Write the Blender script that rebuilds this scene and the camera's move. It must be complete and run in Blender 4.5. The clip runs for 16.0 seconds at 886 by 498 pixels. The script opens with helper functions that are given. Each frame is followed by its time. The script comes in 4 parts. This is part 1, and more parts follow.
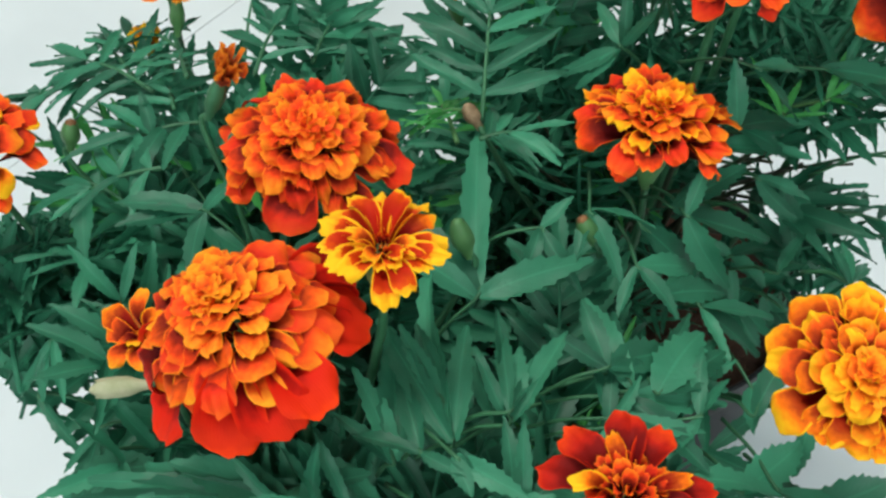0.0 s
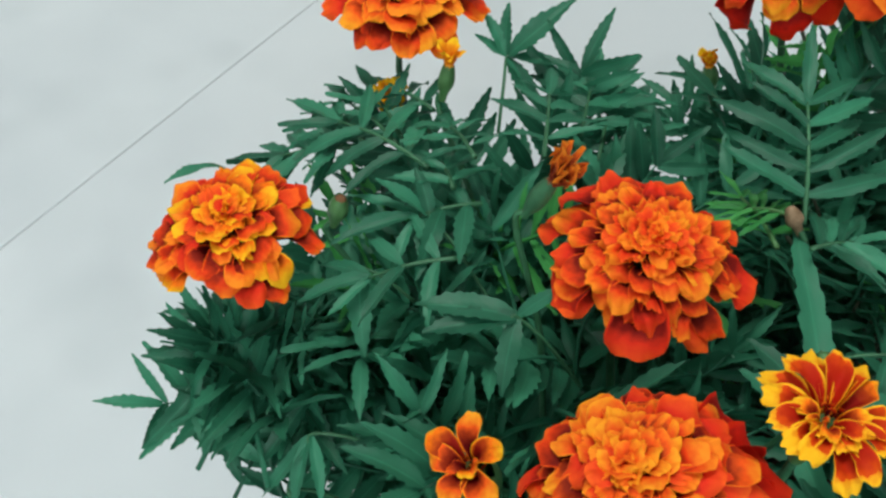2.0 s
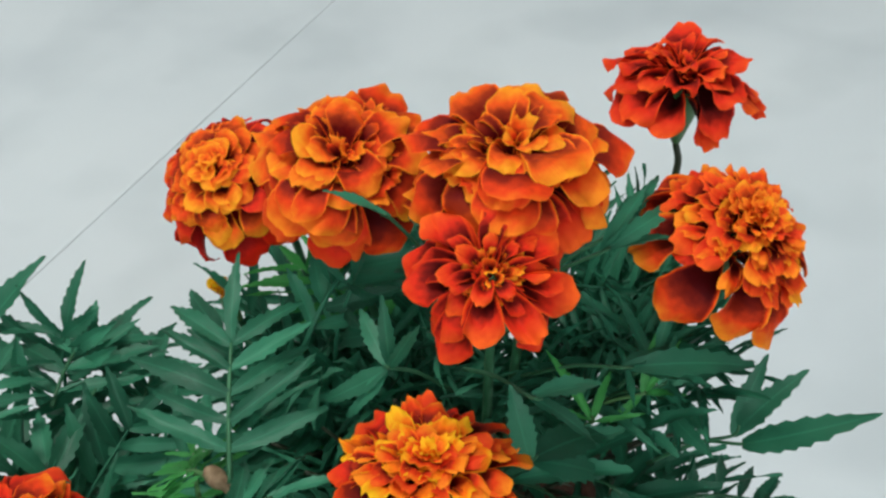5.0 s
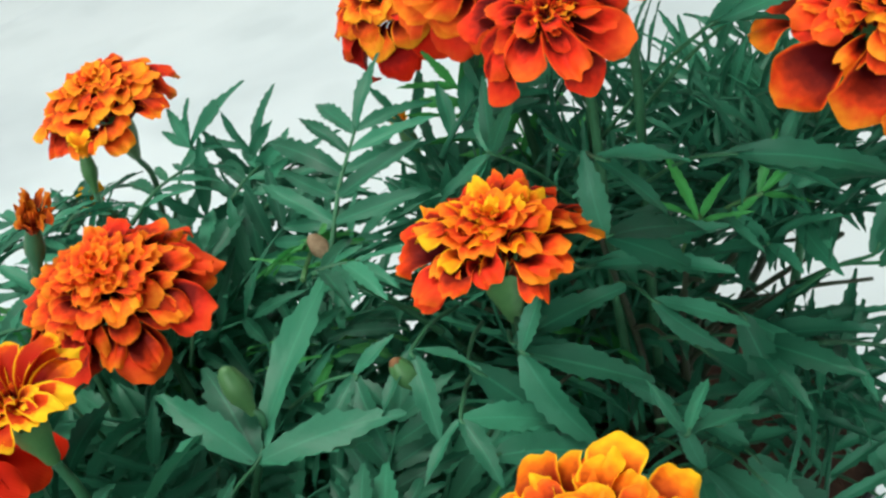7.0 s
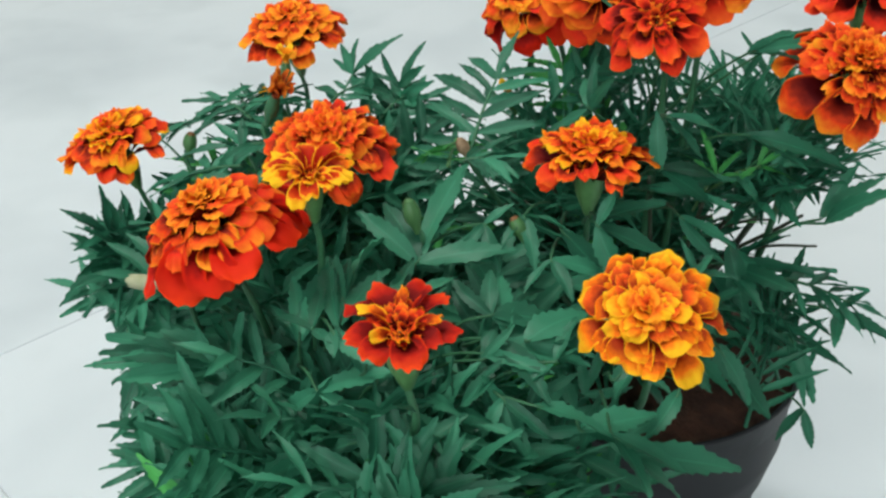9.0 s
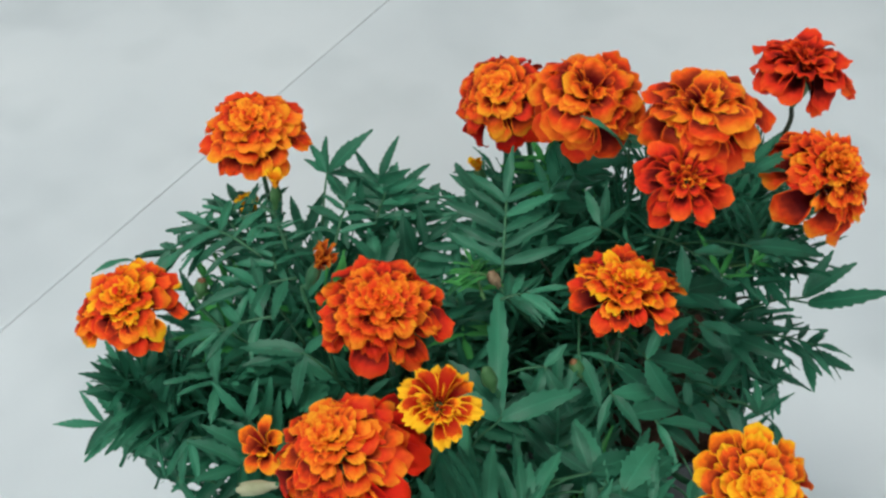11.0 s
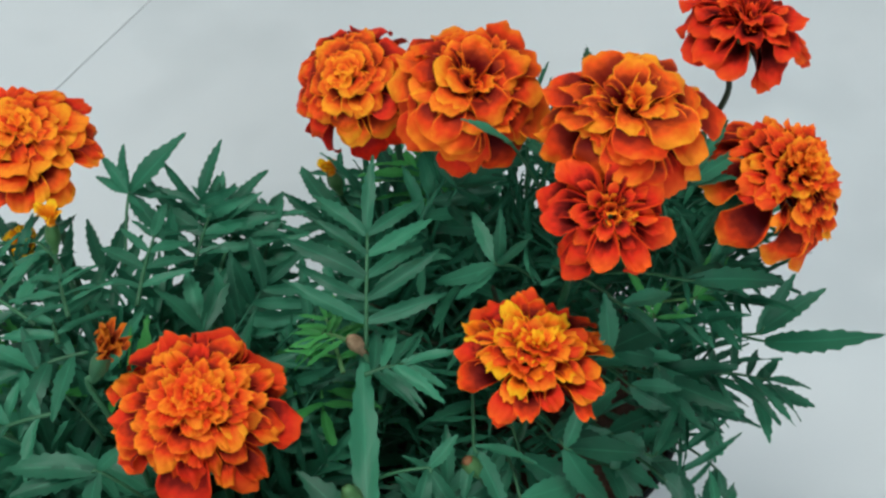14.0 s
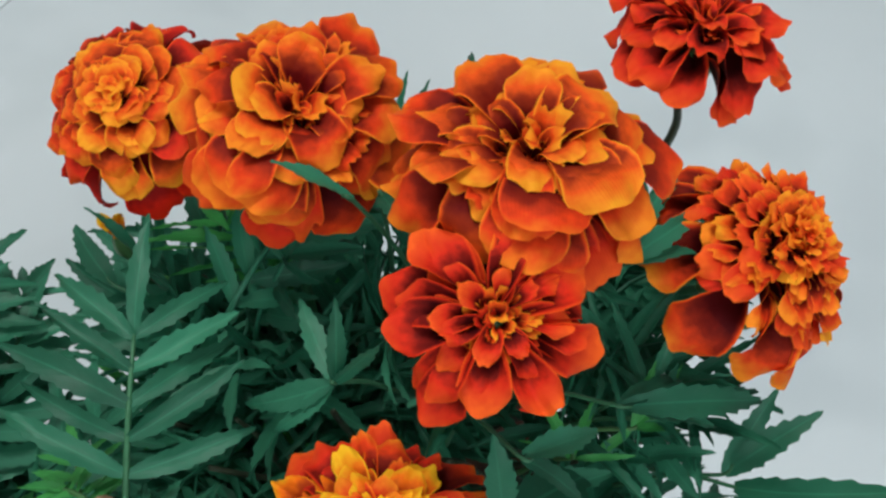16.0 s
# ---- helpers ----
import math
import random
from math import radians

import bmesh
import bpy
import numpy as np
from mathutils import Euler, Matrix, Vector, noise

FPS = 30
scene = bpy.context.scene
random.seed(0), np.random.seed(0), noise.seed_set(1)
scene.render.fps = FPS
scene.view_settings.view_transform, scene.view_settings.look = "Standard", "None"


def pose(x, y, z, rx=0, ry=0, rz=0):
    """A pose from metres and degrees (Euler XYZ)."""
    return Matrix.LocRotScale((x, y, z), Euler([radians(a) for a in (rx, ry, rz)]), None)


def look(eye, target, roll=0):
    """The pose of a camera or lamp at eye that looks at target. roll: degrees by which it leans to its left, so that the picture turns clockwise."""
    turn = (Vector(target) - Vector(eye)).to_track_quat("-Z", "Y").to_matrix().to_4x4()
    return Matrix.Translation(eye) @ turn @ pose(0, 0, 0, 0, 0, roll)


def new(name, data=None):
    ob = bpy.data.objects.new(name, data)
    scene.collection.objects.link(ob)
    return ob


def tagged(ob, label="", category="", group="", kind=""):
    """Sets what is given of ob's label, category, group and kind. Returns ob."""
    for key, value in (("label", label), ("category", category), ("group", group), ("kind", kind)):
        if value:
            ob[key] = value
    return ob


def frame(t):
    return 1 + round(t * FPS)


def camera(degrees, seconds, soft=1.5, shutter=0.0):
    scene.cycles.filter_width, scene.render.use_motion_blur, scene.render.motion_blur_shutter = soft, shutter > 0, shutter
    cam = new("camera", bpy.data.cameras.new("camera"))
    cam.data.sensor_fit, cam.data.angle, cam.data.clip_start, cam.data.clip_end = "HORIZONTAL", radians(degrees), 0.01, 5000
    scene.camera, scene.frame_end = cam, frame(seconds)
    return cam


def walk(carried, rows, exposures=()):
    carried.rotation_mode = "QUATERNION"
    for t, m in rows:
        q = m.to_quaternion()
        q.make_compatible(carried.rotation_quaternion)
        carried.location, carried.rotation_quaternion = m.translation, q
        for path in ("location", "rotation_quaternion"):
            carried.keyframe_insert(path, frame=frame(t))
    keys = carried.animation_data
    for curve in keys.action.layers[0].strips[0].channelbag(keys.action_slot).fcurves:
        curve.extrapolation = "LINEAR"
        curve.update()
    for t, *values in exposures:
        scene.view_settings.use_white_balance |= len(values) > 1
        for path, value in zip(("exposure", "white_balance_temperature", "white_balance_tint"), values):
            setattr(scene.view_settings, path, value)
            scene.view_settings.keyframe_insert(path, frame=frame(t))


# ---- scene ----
cam = camera(43.10, 16.0, soft=2.6)
# seconds, eye in metres, then yaw, pitch and roll in degrees
ROWS = [
    (0, 0.0023, -0.2360, 0.4385, 0.00, -43.46, 0.49),
    (0.5, -0.0039, -0.2295, 0.4435, 0.31, -47.59, -0.47),
    (1, -0.0315, -0.2247, 0.4524, 0.14, -48.54, -0.73),
    (1.5, -0.0751, -0.2087, 0.4443, -1.14, -47.68, 1.52),
    (2, -0.0927, -0.1903, 0.4450, -3.43, -45.62, 5.55),
    (2.5, -0.0908, -0.1884, 0.4548, -5.31, -42.04, 7.47),
    (3, -0.0731, -0.1926, 0.4573, -5.52, -41.09, 8.34),
    (3.5, -0.0393, -0.1824, 0.4586, -5.07, -40.31, 6.14),
    (4, -0.0034, -0.1694, 0.4541, -3.64, -40.31, 1.70),
    (4.5, 0.0331, -0.1611, 0.4503, -3.62, -38.05, -2.46),
    (4.7, 0.0453, -0.1581, 0.4490, -3.95, -38.13, -4.21),
    (6.8, 0.1167, -0.1757, 0.3974, 17.16, -34.13, -17.76),
    (7, 0.1250, -0.1874, 0.3861, 22.03, -32.20, -16.11),
    (7.5, 0.1356, -0.2128, 0.3799, 28.60, -30.50, -11.37),
    (8, 0.1492, -0.2468, 0.3908, 29.20, -30.26, -8.89),
    (8.5, 0.1405, -0.2984, 0.4035, 25.41, -30.61, -5.48),
    (9, 0.1195, -0.3310, 0.4261, 18.72, -30.96, -2.64),
    (9.5, 0.0576, -0.3395, 0.4504, 11.83, -31.76, 1.52),
    (9.7, 0.0370, -0.3456, 0.4545, 8.81, -31.39, 3.15),
    (11.8, -0.0080, -0.2623, 0.6044, -1.32, -53.28, -2.23),
    (12, -0.0068, -0.2627, 0.6044, -1.55, -54.51, -2.24),
    (12.5, -0.0093, -0.2436, 0.5834, -3.42, -55.32, -0.76),
    (13, -0.0129, -0.2252, 0.5523, -5.51, -53.92, 0.92),
    (13.5, -0.0024, -0.2092, 0.5364, -5.27, -50.11, 0.83),
    (14, 0.0098, -0.1744, 0.5110, -7.22, -48.71, 2.25),
    (14.5, 0.0201, -0.1342, 0.4827, -9.21, -48.51, 3.84),
    (15, 0.0354, -0.0984, 0.4515, -9.58, -48.14, 4.31),
    (15.5, 0.0439, -0.0868, 0.4353, -10.29, -47.57, 4.78),
    (16, 0.0439, -0.0916, 0.4364, -12.07, -46.77, 5.98),
]
walk(cam, [(t, pose(x, y, z, 0, 0, yaw) @ pose(0, 0, 0, 90 + pitch) @ pose(0, 0, 0, 0, 0, roll)) for t, x, y, z, yaw, pitch, roll in ROWS],
     [(0.0, 0.35, 6500, 5), (1.2, 0.30, 6500, 6), (2.3, 0.02, 6400, 7), (4.7, 0.04, 6400, 8), (6.8, 0.52, 6500, 4), (8.2, 0.46, 6500, 5), (9.5, 0.10, 6450, 8), (12.0, 0.0, 6400, 9), (14.0, 0.0, 6300, 8), (16.0, -0.04, 6250, 8)])

# ---- world and lights ----
world = bpy.data.worlds.new("world")
scene.world = world
world.use_nodes = True
world.node_tree.nodes["Background"].inputs["Color"].default_value = (0.8, 0.9, 1.0, 1)
world.node_tree.nodes["Background"].inputs["Strength"].default_value = 0.3


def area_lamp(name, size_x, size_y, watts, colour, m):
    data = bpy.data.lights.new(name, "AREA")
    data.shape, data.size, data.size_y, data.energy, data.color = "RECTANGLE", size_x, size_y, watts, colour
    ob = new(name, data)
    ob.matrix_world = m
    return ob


# Added lamp overhead, no fitting in sight; lights the plants from the top.
area_lamp("added_overhead_lamp", 1.2, 0.6, 38, (1.0, 0.98, 0.95), look((-0.5, 0.2, 2.66), (-0.5, 0.2, 0)))
# Added lamp on the front side, brightening the leaf sides that face the camera.
area_lamp("added_front_lamp", 1.5, 1.3, 13, (0.93, 0.97, 1.0), look((0.1, -1.94, 1.4), (0.1, 0, 0.5)))

# ---- materials ----


def material(name):
    m = bpy.data.materials.new(name)
    m.use_nodes = True
    t = m.node_tree
    return m, t.nodes, t.links, t.nodes["Principled BSDF"]


def node(nodes, kind, **values):
    n = nodes.new(kind)
    for key, value in values.items():
        if key in n.inputs:
            n.inputs[key].default_value = value
    return n


def ramp(nodes, stops):
    r = nodes.new("ShaderNodeValToRGB")
    e = r.color_ramp.elements
    while len(e) < len(stops):
        e.new(0.5)
    for el, (p, c) in zip(e, stops):
        el.position, el.color = p, (*c, 1)
    return r


def maths(nodes, links, op, a, b=None):
    n = nodes.new("ShaderNodeMath")
    n.operation = op
    for i, v in enumerate((a, b)):
        if v is None:
            continue
        if isinstance(v, (int, float)):
            n.inputs[i].default_value = v
        else:
            links.new(v, n.inputs[i])
    return n.outputs[0]


def mixed(nodes, links, fac, a, b, kind="MIX"):
    n = nodes.new("ShaderNodeMix")
    n.data_type, n.blend_type = "RGBA", kind
    for sock, v in ((n.inputs[0], fac), (n.inputs[6], a), (n.inputs[7], b)):
        if isinstance(v, (int, float)):
            sock.default_value = v
        elif isinstance(v, tuple):
            sock.default_value = (*v, 1)
        else:
            links.new(v, sock)
    return n.outputs[2]


def bump(nodes, links, height, strength, distance, shader):
    b = node(nodes, "ShaderNodeBump", Strength=strength, Distance=distance)
    links.new(height, b.inputs["Height"])
    links.new(b.outputs[0], shader.inputs["Normal"])


def translucent(nodes, links, shader, colour, amount):
    """Thin living tissue: part of the light passes through."""
    out = nodes["Material Output"]
    tr, mx = nodes.new("ShaderNodeBsdfTranslucent"), nodes.new("ShaderNodeMixShader")
    links.new(colour, tr.inputs["Color"])
    mx.inputs[0].default_value = amount
    links.new(shader.outputs[0], mx.inputs[1])
    links.new(tr.outputs[0], mx.inputs[2])
    links.new(mx.outputs[0], out.inputs["Surface"])


def petal_material(name, base, mid, edge, edge_at=0.8, margin=0.75, throat=0.0):
    m, nodes, links, sh = material(name)
    uv = nodes.new("ShaderNodeUVMap")
    sep = nodes.new("ShaderNodeSeparateXYZ")
    links.new(uv.outputs[0], sep.inputs[0])
    info, geo = nodes.new("ShaderNodeObjectInfo"), nodes.new("ShaderNodeTexCoord")
    u = maths(nodes, links, "ABSOLUTE", maths(nodes, links, "MULTIPLY_ADD", sep.outputs[0], 2.0))
    u.node.inputs[0].links[0].from_node.inputs[2].default_value = -1.0
    side = maths(nodes, links, "MULTIPLY", maths(nodes, links, "POWER", u, 3.0), margin)
    rim = maths(nodes, links, "MAXIMUM", side, maths(nodes, links, "MULTIPLY", sep.outputs[1], 0.95))
    grain = node(nodes, "ShaderNodeTexNoise", Scale=9.0, Detail=3.0)
    links.new(geo.outputs["Object"], grain.inputs["Vector"])
    shift = maths(nodes, links, "MULTIPLY_ADD", maths(nodes, links, "SUBTRACT", grain.outputs[0], 0.5), 0.22)
    links.new(rim, shift.node.inputs[2])
    own = maths(nodes, links, "MULTIPLY_ADD", maths(nodes, links, "SUBTRACT", info.outputs["Random"], 0.5), 0.22)
    links.new(shift, own.node.inputs[2])
    half = tuple(0.55 * m_ + 0.45 * e_ for m_, e_ in zip(mid, edge))
    # The dark claw is red pigment, deepened to stand for shade between petals.
    deep = tuple(0.75 * b_ + 0.25 * m_ for b_, m_ in zip(base, mid))
    r = ramp(nodes, [(0.45 - throat, base), (0.62 - throat, deep), (0.76 - throat, mid), (edge_at - 0.02, half), (min(edge_at + 0.08, 1.0), edge)])
    links.new(own, r.inputs[0])
    links.new(r.outputs[0], sh.inputs["Base Color"])
    sh.inputs["Roughness"].default_value = 0.68
    sh.inputs["Specular IOR Level"].default_value = 0.12
    veins = node(nodes, "ShaderNodeTexWave", Scale=7.0, Distortion=1.5)
    links.new(uv.outputs[0], veins.inputs["Vector"])
    bump(nodes, links, veins.outputs[1], 0.1, 0.0004, sh)
    translucent(nodes, links, sh, r.outputs[0], 0.10)
    return m


FLAME = petal_material("petal_flame_orange", (0.08, 0.002, 0.003), (0.82, 0.052, 0.007), (1.0, 0.275, 0.016), 0.88, 0.95)
AMBER = petal_material("petal_amber_orange", (0.13, 0.003, 0.003), (0.87, 0.096, 0.008), (1.0, 0.37, 0.018), 0.88, 0.95)
GOLD = petal_material("petal_golden_orange", (0.28, 0.008, 0.003), (0.94, 0.175, 0.005), (1.0, 0.52, 0.014), 0.86, 1.0)
SCARLET = petal_material("petal_scarlet", (0.05, 0.002, 0.003), (0.76, 0.028, 0.009), (0.98, 0.125, 0.014), 0.90, 0.93, 0.05)
RED = petal_material("petal_deep_red", (0.22, 0.003, 0.003), (0.68, 0.014, 0.004), (0.85, 0.045, 0.004), 0.94, 0.9, 0.10)
STRIPED = petal_material("petal_orange_with_yellow_margin", (0.46, 0.014, 0.003), (0.76, 0.080, 0.003), (1.0, 0.52, 0.014), 0.78, 1.1)
MAROON = petal_material("petal_maroon", (0.14, 0.004, 0.004), (0.50, 0.012, 0.004), (0.82, 0.055, 0.005), 0.88, 0.9)


def leaf_material(name, dark, light):
    m, nodes, links, sh = material(name)
    info, tc, isle = nodes.new("ShaderNodeObjectInfo"), nodes.new("ShaderNodeTexCoord"), nodes.new("ShaderNodeNewGeometry")
    uv, sep = nodes.new("ShaderNodeUVMap"), nodes.new("ShaderNodeSeparateXYZ")
    links.new(uv.outputs[0], sep.inputs[0])
    big = node(nodes, "ShaderNodeTexNoise", Scale=3.0, Detail=4.0)
    links.new(tc.outputs["Object"], big.inputs["Vector"])
    fac = maths(nodes, links, "MULTIPLY_ADD", big.outputs[0], 0.35)
    own = maths(nodes, links, "FRACT", maths(nodes, links, "ADD", info.outputs["Random"], isle.outputs["Random Per Island"]))
    links.new(maths(nodes, links, "MULTIPLY", own, 0.72), fac.node.inputs[2])
    col = mixed(nodes, links, fac, dark, light)
    mid = maths(nodes, links, "LESS_THAN", maths(nodes, links, "ABSOLUTE", maths(nodes, links, "SUBTRACT", sep.outputs[0], 0.5)), 0.035)
    col = mixed(nodes, links, maths(nodes, links, "MULTIPLY", mid, 0.14), col, tuple(min(1, c * 2.0) for c in light))
    links.new(col, sh.inputs["Base Color"])
    sh.inputs["Roughness"].default_value = 0.46
    sh.inputs["Specular IOR Level"].default_value = 0.30
    fine = node(nodes, "ShaderNodeTexNoise", Scale=22.0, Detail=3.0)
    links.new(tc.outputs["Object"], fine.inputs["Vector"])
    # side veins slant from the midrib to the teeth
    off = maths(nodes, links, "ABSOLUTE", maths(nodes, links, "SUBTRACT", sep.outputs[0], 0.5))
    slant = maths(nodes, links, "SUBTRACT", maths(nodes, links, "MULTIPLY", sep.outputs[1], 62.0), maths(nodes, links, "MULTIPLY", off, 26.0))
    rib = maths(nodes, links, "POWER", maths(nodes, links, "MULTIPLY_ADD", maths(nodes, links, "SINE", slant), 0.5), 3.0)
    rib.node.inputs[0].links[0].from_node.inputs[2].default_value = 0.5
    groove = maths(nodes, links, "SUBTRACT", maths(nodes, links, "MULTIPLY", fine.outputs[0], 0.8), maths(nodes, links, "MAXIMUM", maths(nodes, links, "MULTIPLY", rib, 0.10), mid))
    bump(nodes, links, groove, 0.30, 0.0005, sh)
    translucent(nodes, links, sh, col, 0.18)
    return m


LEAF = leaf_material("leaf_blue_green", (0.008, 0.066, 0.034), (0.052, 0.265, 0.146))
YOUNG = leaf_material("leaf_fresh_green", (0.030, 0.21, 0.050), (0.090, 0.43, 0.10))


def simple_material(name, dark, light, scale, rough, bump_strength=0.3, bump_size=0.001, spec=0.4):
    m, nodes, links, sh = material(name)
    tc = nodes.new("ShaderNodeTexCoord")
    n = node(nodes, "ShaderNodeTexNoise", Scale=scale, Detail=6.0, Roughness=0.65)
    links.new(tc.outputs["Object"], n.inputs["Vector"])
    r = ramp(nodes, [(0.3, dark), (0.7, light)])
    links.new(n.outputs[0], r.inputs[0])
    links.new(r.outputs[0], sh.inputs["Base Color"])
    sh.inputs["Roughness"].default_value = rough
    sh.inputs["Specular IOR Level"].default_value = spec
    bump(nodes, links, n.outputs[0], bump_strength, bump_size, sh)
    return m


STEM = simple_material("stem_green", (0.018, 0.085, 0.036), (0.05, 0.19, 0.085), 60, 0.5)
DARK_STEM = simple_material("stem_purple_brown", (0.025, 0.035, 0.022), (0.06, 0.075, 0.04), 60, 0.5)
CALYX = simple_material("calyx_green", (0.045, 0.14, 0.045), (0.10, 0.24, 0.08), 80, 0.45)
DRY = simple_material("withered_brown", (0.09, 0.04, 0.018), (0.26, 0.12, 0.045), 300, 0.8)
YELLOW = simple_material("yellow_bud_petals", (0.85, 0.22, 0.006), (0.95, 0.42, 0.012), 200, 0.6)
TAN = simple_material("tan_bud", (0.16, 0.10, 0.05), (0.42, 0.30, 0.18), 260, 0.75)
PALE = simple_material("pale_bud", (0.26, 0.29, 0.14), (0.55, 0.53, 0.36), 90, 0.55)
POT = simple_material("black_plastic", (0.008, 0.009, 0.011), (0.015, 0.016, 0.020), 14, 0.55, 0.15, 0.001, 0.35)
SOIL = simple_material("brown_potting_soil", (0.030, 0.013, 0.008), (0.100, 0.042, 0.024), 130, 0.95, 1.0, 0.004)
PLASTER = simple_material("white_plaster", (0.56, 0.57, 0.57), (0.64, 0.65, 0.65), 5, 0.9, 0.1)
GROUT = simple_material("grey_grout", (0.48, 0.51, 0.52), (0.56, 0.59, 0.60), 40, 0.9)


def tile_material():
    m, nodes, links, sh = material("white_porcelain_tile")
    tc, info = nodes.new("ShaderNodeTexCoord"), nodes.new("ShaderNodeObjectInfo")
    big = node(nodes, "ShaderNodeTexNoise", Scale=3.2, Detail=4.0, Roughness=0.5, Distortion=0.15)
    links.new(tc.outputs["Object"], big.inputs["Vector"])
    smear = node(nodes, "ShaderNodeTexNoise", Scale=9.0, Detail=2.0)
    links.new(tc.outputs["Object"], smear.inputs["Vector"])
    r = ramp(nodes, [(0.30, (0.55, 0.60, 0.62)), (0.48, (0.655, 0.705, 0.72)), (0.7, (0.70, 0.745, 0.755))])
    links.new(big.outputs[0], r.inputs[0])
    r2 = ramp(nodes, [(0.33, (0.88, 0.89, 0.89)), (0.48, (1, 1, 1))])
    links.new(smear.outputs[0], r2.inputs[0])
    col = mixed(nodes, links, 0.6, r.outputs[0], r2.outputs[0], "MULTIPLY")
    links.new(col, sh.inputs["Base Color"])
    rr = ramp(nodes, [(0.3, (0.42, 0.42, 0.42)), (0.7, (0.28, 0.28, 0.28))])
    links.new(smear.outputs[0], rr.inputs[0])
    links.new(rr.outputs[0], sh.inputs["Roughness"])
    sh.inputs["Specular IOR Level"].default_value = 0.22
    return m


TILE = tile_material()


def glow_material(name, colour, strength):
    m, nodes, links, sh = material(name)
    sh.inputs["Base Color"].default_value = (*colour, 1)
    sh.inputs["Emission Color"].default_value = (*colour, 1)
    sh.inputs["Emission Strength"].default_value = strength
    return m


# Pale glow for an added panel out of view behind the south wall.
OPENING_GLOW = glow_material("added_opening_glow", (0.9, 0.96, 1.0), 1.6)

# ---- helpers for things ----
WORLD = {}


def thing(name, m, label, category, group="", kind=""):
    ob = new(name)
    ob.empty_display_size = 0.02
    ob.matrix_world = m
    WORLD[ob] = m.copy()
    return tagged(ob, label, category, group, kind)


def piece(name, mesh, parent, m, label=""):
    """A mesh object at the world pose m, as a part of parent."""
    ob = new(name, mesh)
    WORLD[ob] = m.copy()
    if parent is not None:
        ob.parent = parent
        ob.matrix_basis = WORLD[parent].inverted() @ m
    else:
        ob.matrix_basis = m
    return tagged(ob, label)


def mesh_of(name, bm, mat, smooth=True):
    me = bpy.data.meshes.new(name)
    bm.to_mesh(me)
    bm.free()
    me.materials.append(mat)
    if smooth:
        me.polygons.foreach_set("use_smooth", [True] * len(me.polygons))
    return me


def part(name, bm, mat, parent, label="", smooth=True, m=None):
    return piece(name, mesh_of(name, bm, mat, smooth), parent, m or Matrix(), label)


def box(bm, x0, y0, z0, x1, y1, z1):
    r = bmesh.ops.create_cube(bm, size=1)
    bmesh.ops.transform(bm, matrix=Matrix.LocRotScale(((x0 + x1) / 2, (y0 + y1) / 2, (z0 + z1) / 2), None, (x1 - x0, y1 - y0, z1 - z0)), verts=r["verts"])


def lathe(bm, profile, sides=48, centre=(0, 0, 0), wobble=0.0):
    """Turns a profile of (radius, height) round the z axis."""
    rings = []
    for r, z in profile:
        rings.append([bm.verts.new((centre[0] + r * (1 + wobble * math.sin(3 * a + z * 40)) * math.cos(a), centre[1] + r * math.sin(a), centre[2] + z)) for a in (2 * math.pi * k / sides for k in range(sides))])
    for a, b in zip(rings, rings[1:]):
        for k in range(sides):
            bm.faces.new((a[k], a[(k + 1) % sides], b[(k + 1) % sides], b[k]))
    return rings


def spline(points, steps):
    """A smooth line through points."""
    p = [Vector(q) for q in points]
    p = [2 * p[0] - p[1], *p, 2 * p[-1] - p[-2]]
    out = []
    for i in range(1, len(p) - 2):
        for k in range(steps):
            s = k / steps
            out.append(0.5 * (2 * p[i] + (p[i + 1] - p[i - 1]) * s + (2 * p[i - 1] - 5 * p[i] + 4 * p[i + 1] - p[i + 2]) * s * s + (3 * p[i] - p[i - 1] - 3 * p[i + 1] + p[i + 2]) * s ** 3))
    return out + [p[-2]]


def tube(bm, line, r0, r1, sides=6):
    rings, n = [], len(line)
    ref = Vector((0.31, 0.77, 0.55))
    for i, q in enumerate(line):
        along = (line[min(i + 1, n - 1)] - line[max(i - 1, 0)]).normalized()
        a = along.cross(ref).normalized()
        b = along.cross(a)
        r = r0 + (r1 - r0) * i / (n - 1)
        rings.append([bm.verts.new(q + r * (math.cos(2 * math.pi * k / sides) * a + math.sin(2 * math.pi * k / sides) * b)) for k in range(sides)])
    for a, b in zip(rings, rings[1:]):
        for k in range(sides):
            bm.faces.new((a[k], a[(k + 1) % sides], b[(k + 1) % sides], b[k]))
    bm.faces.new(rings[0][::-1])
    bm.faces.new(rings[-1])


def axes(origin, y_axis, z_hint, scale=(1, 1, 1), twist=0.0):
    """A pose at origin whose y axis runs along y_axis and whose z axis lies near z_hint."""
    y = Vector(y_axis).normalized()
    x = y.cross(Vector(z_hint)).normalized()
    z = x.cross(y)
    m = Matrix((x, y, z)).transposed() @ Euler((0, twist, 0)).to_matrix()
    return Matrix.Translation(origin) @ m.to_4x4() @ Matrix.Diagonal((*scale, 1))


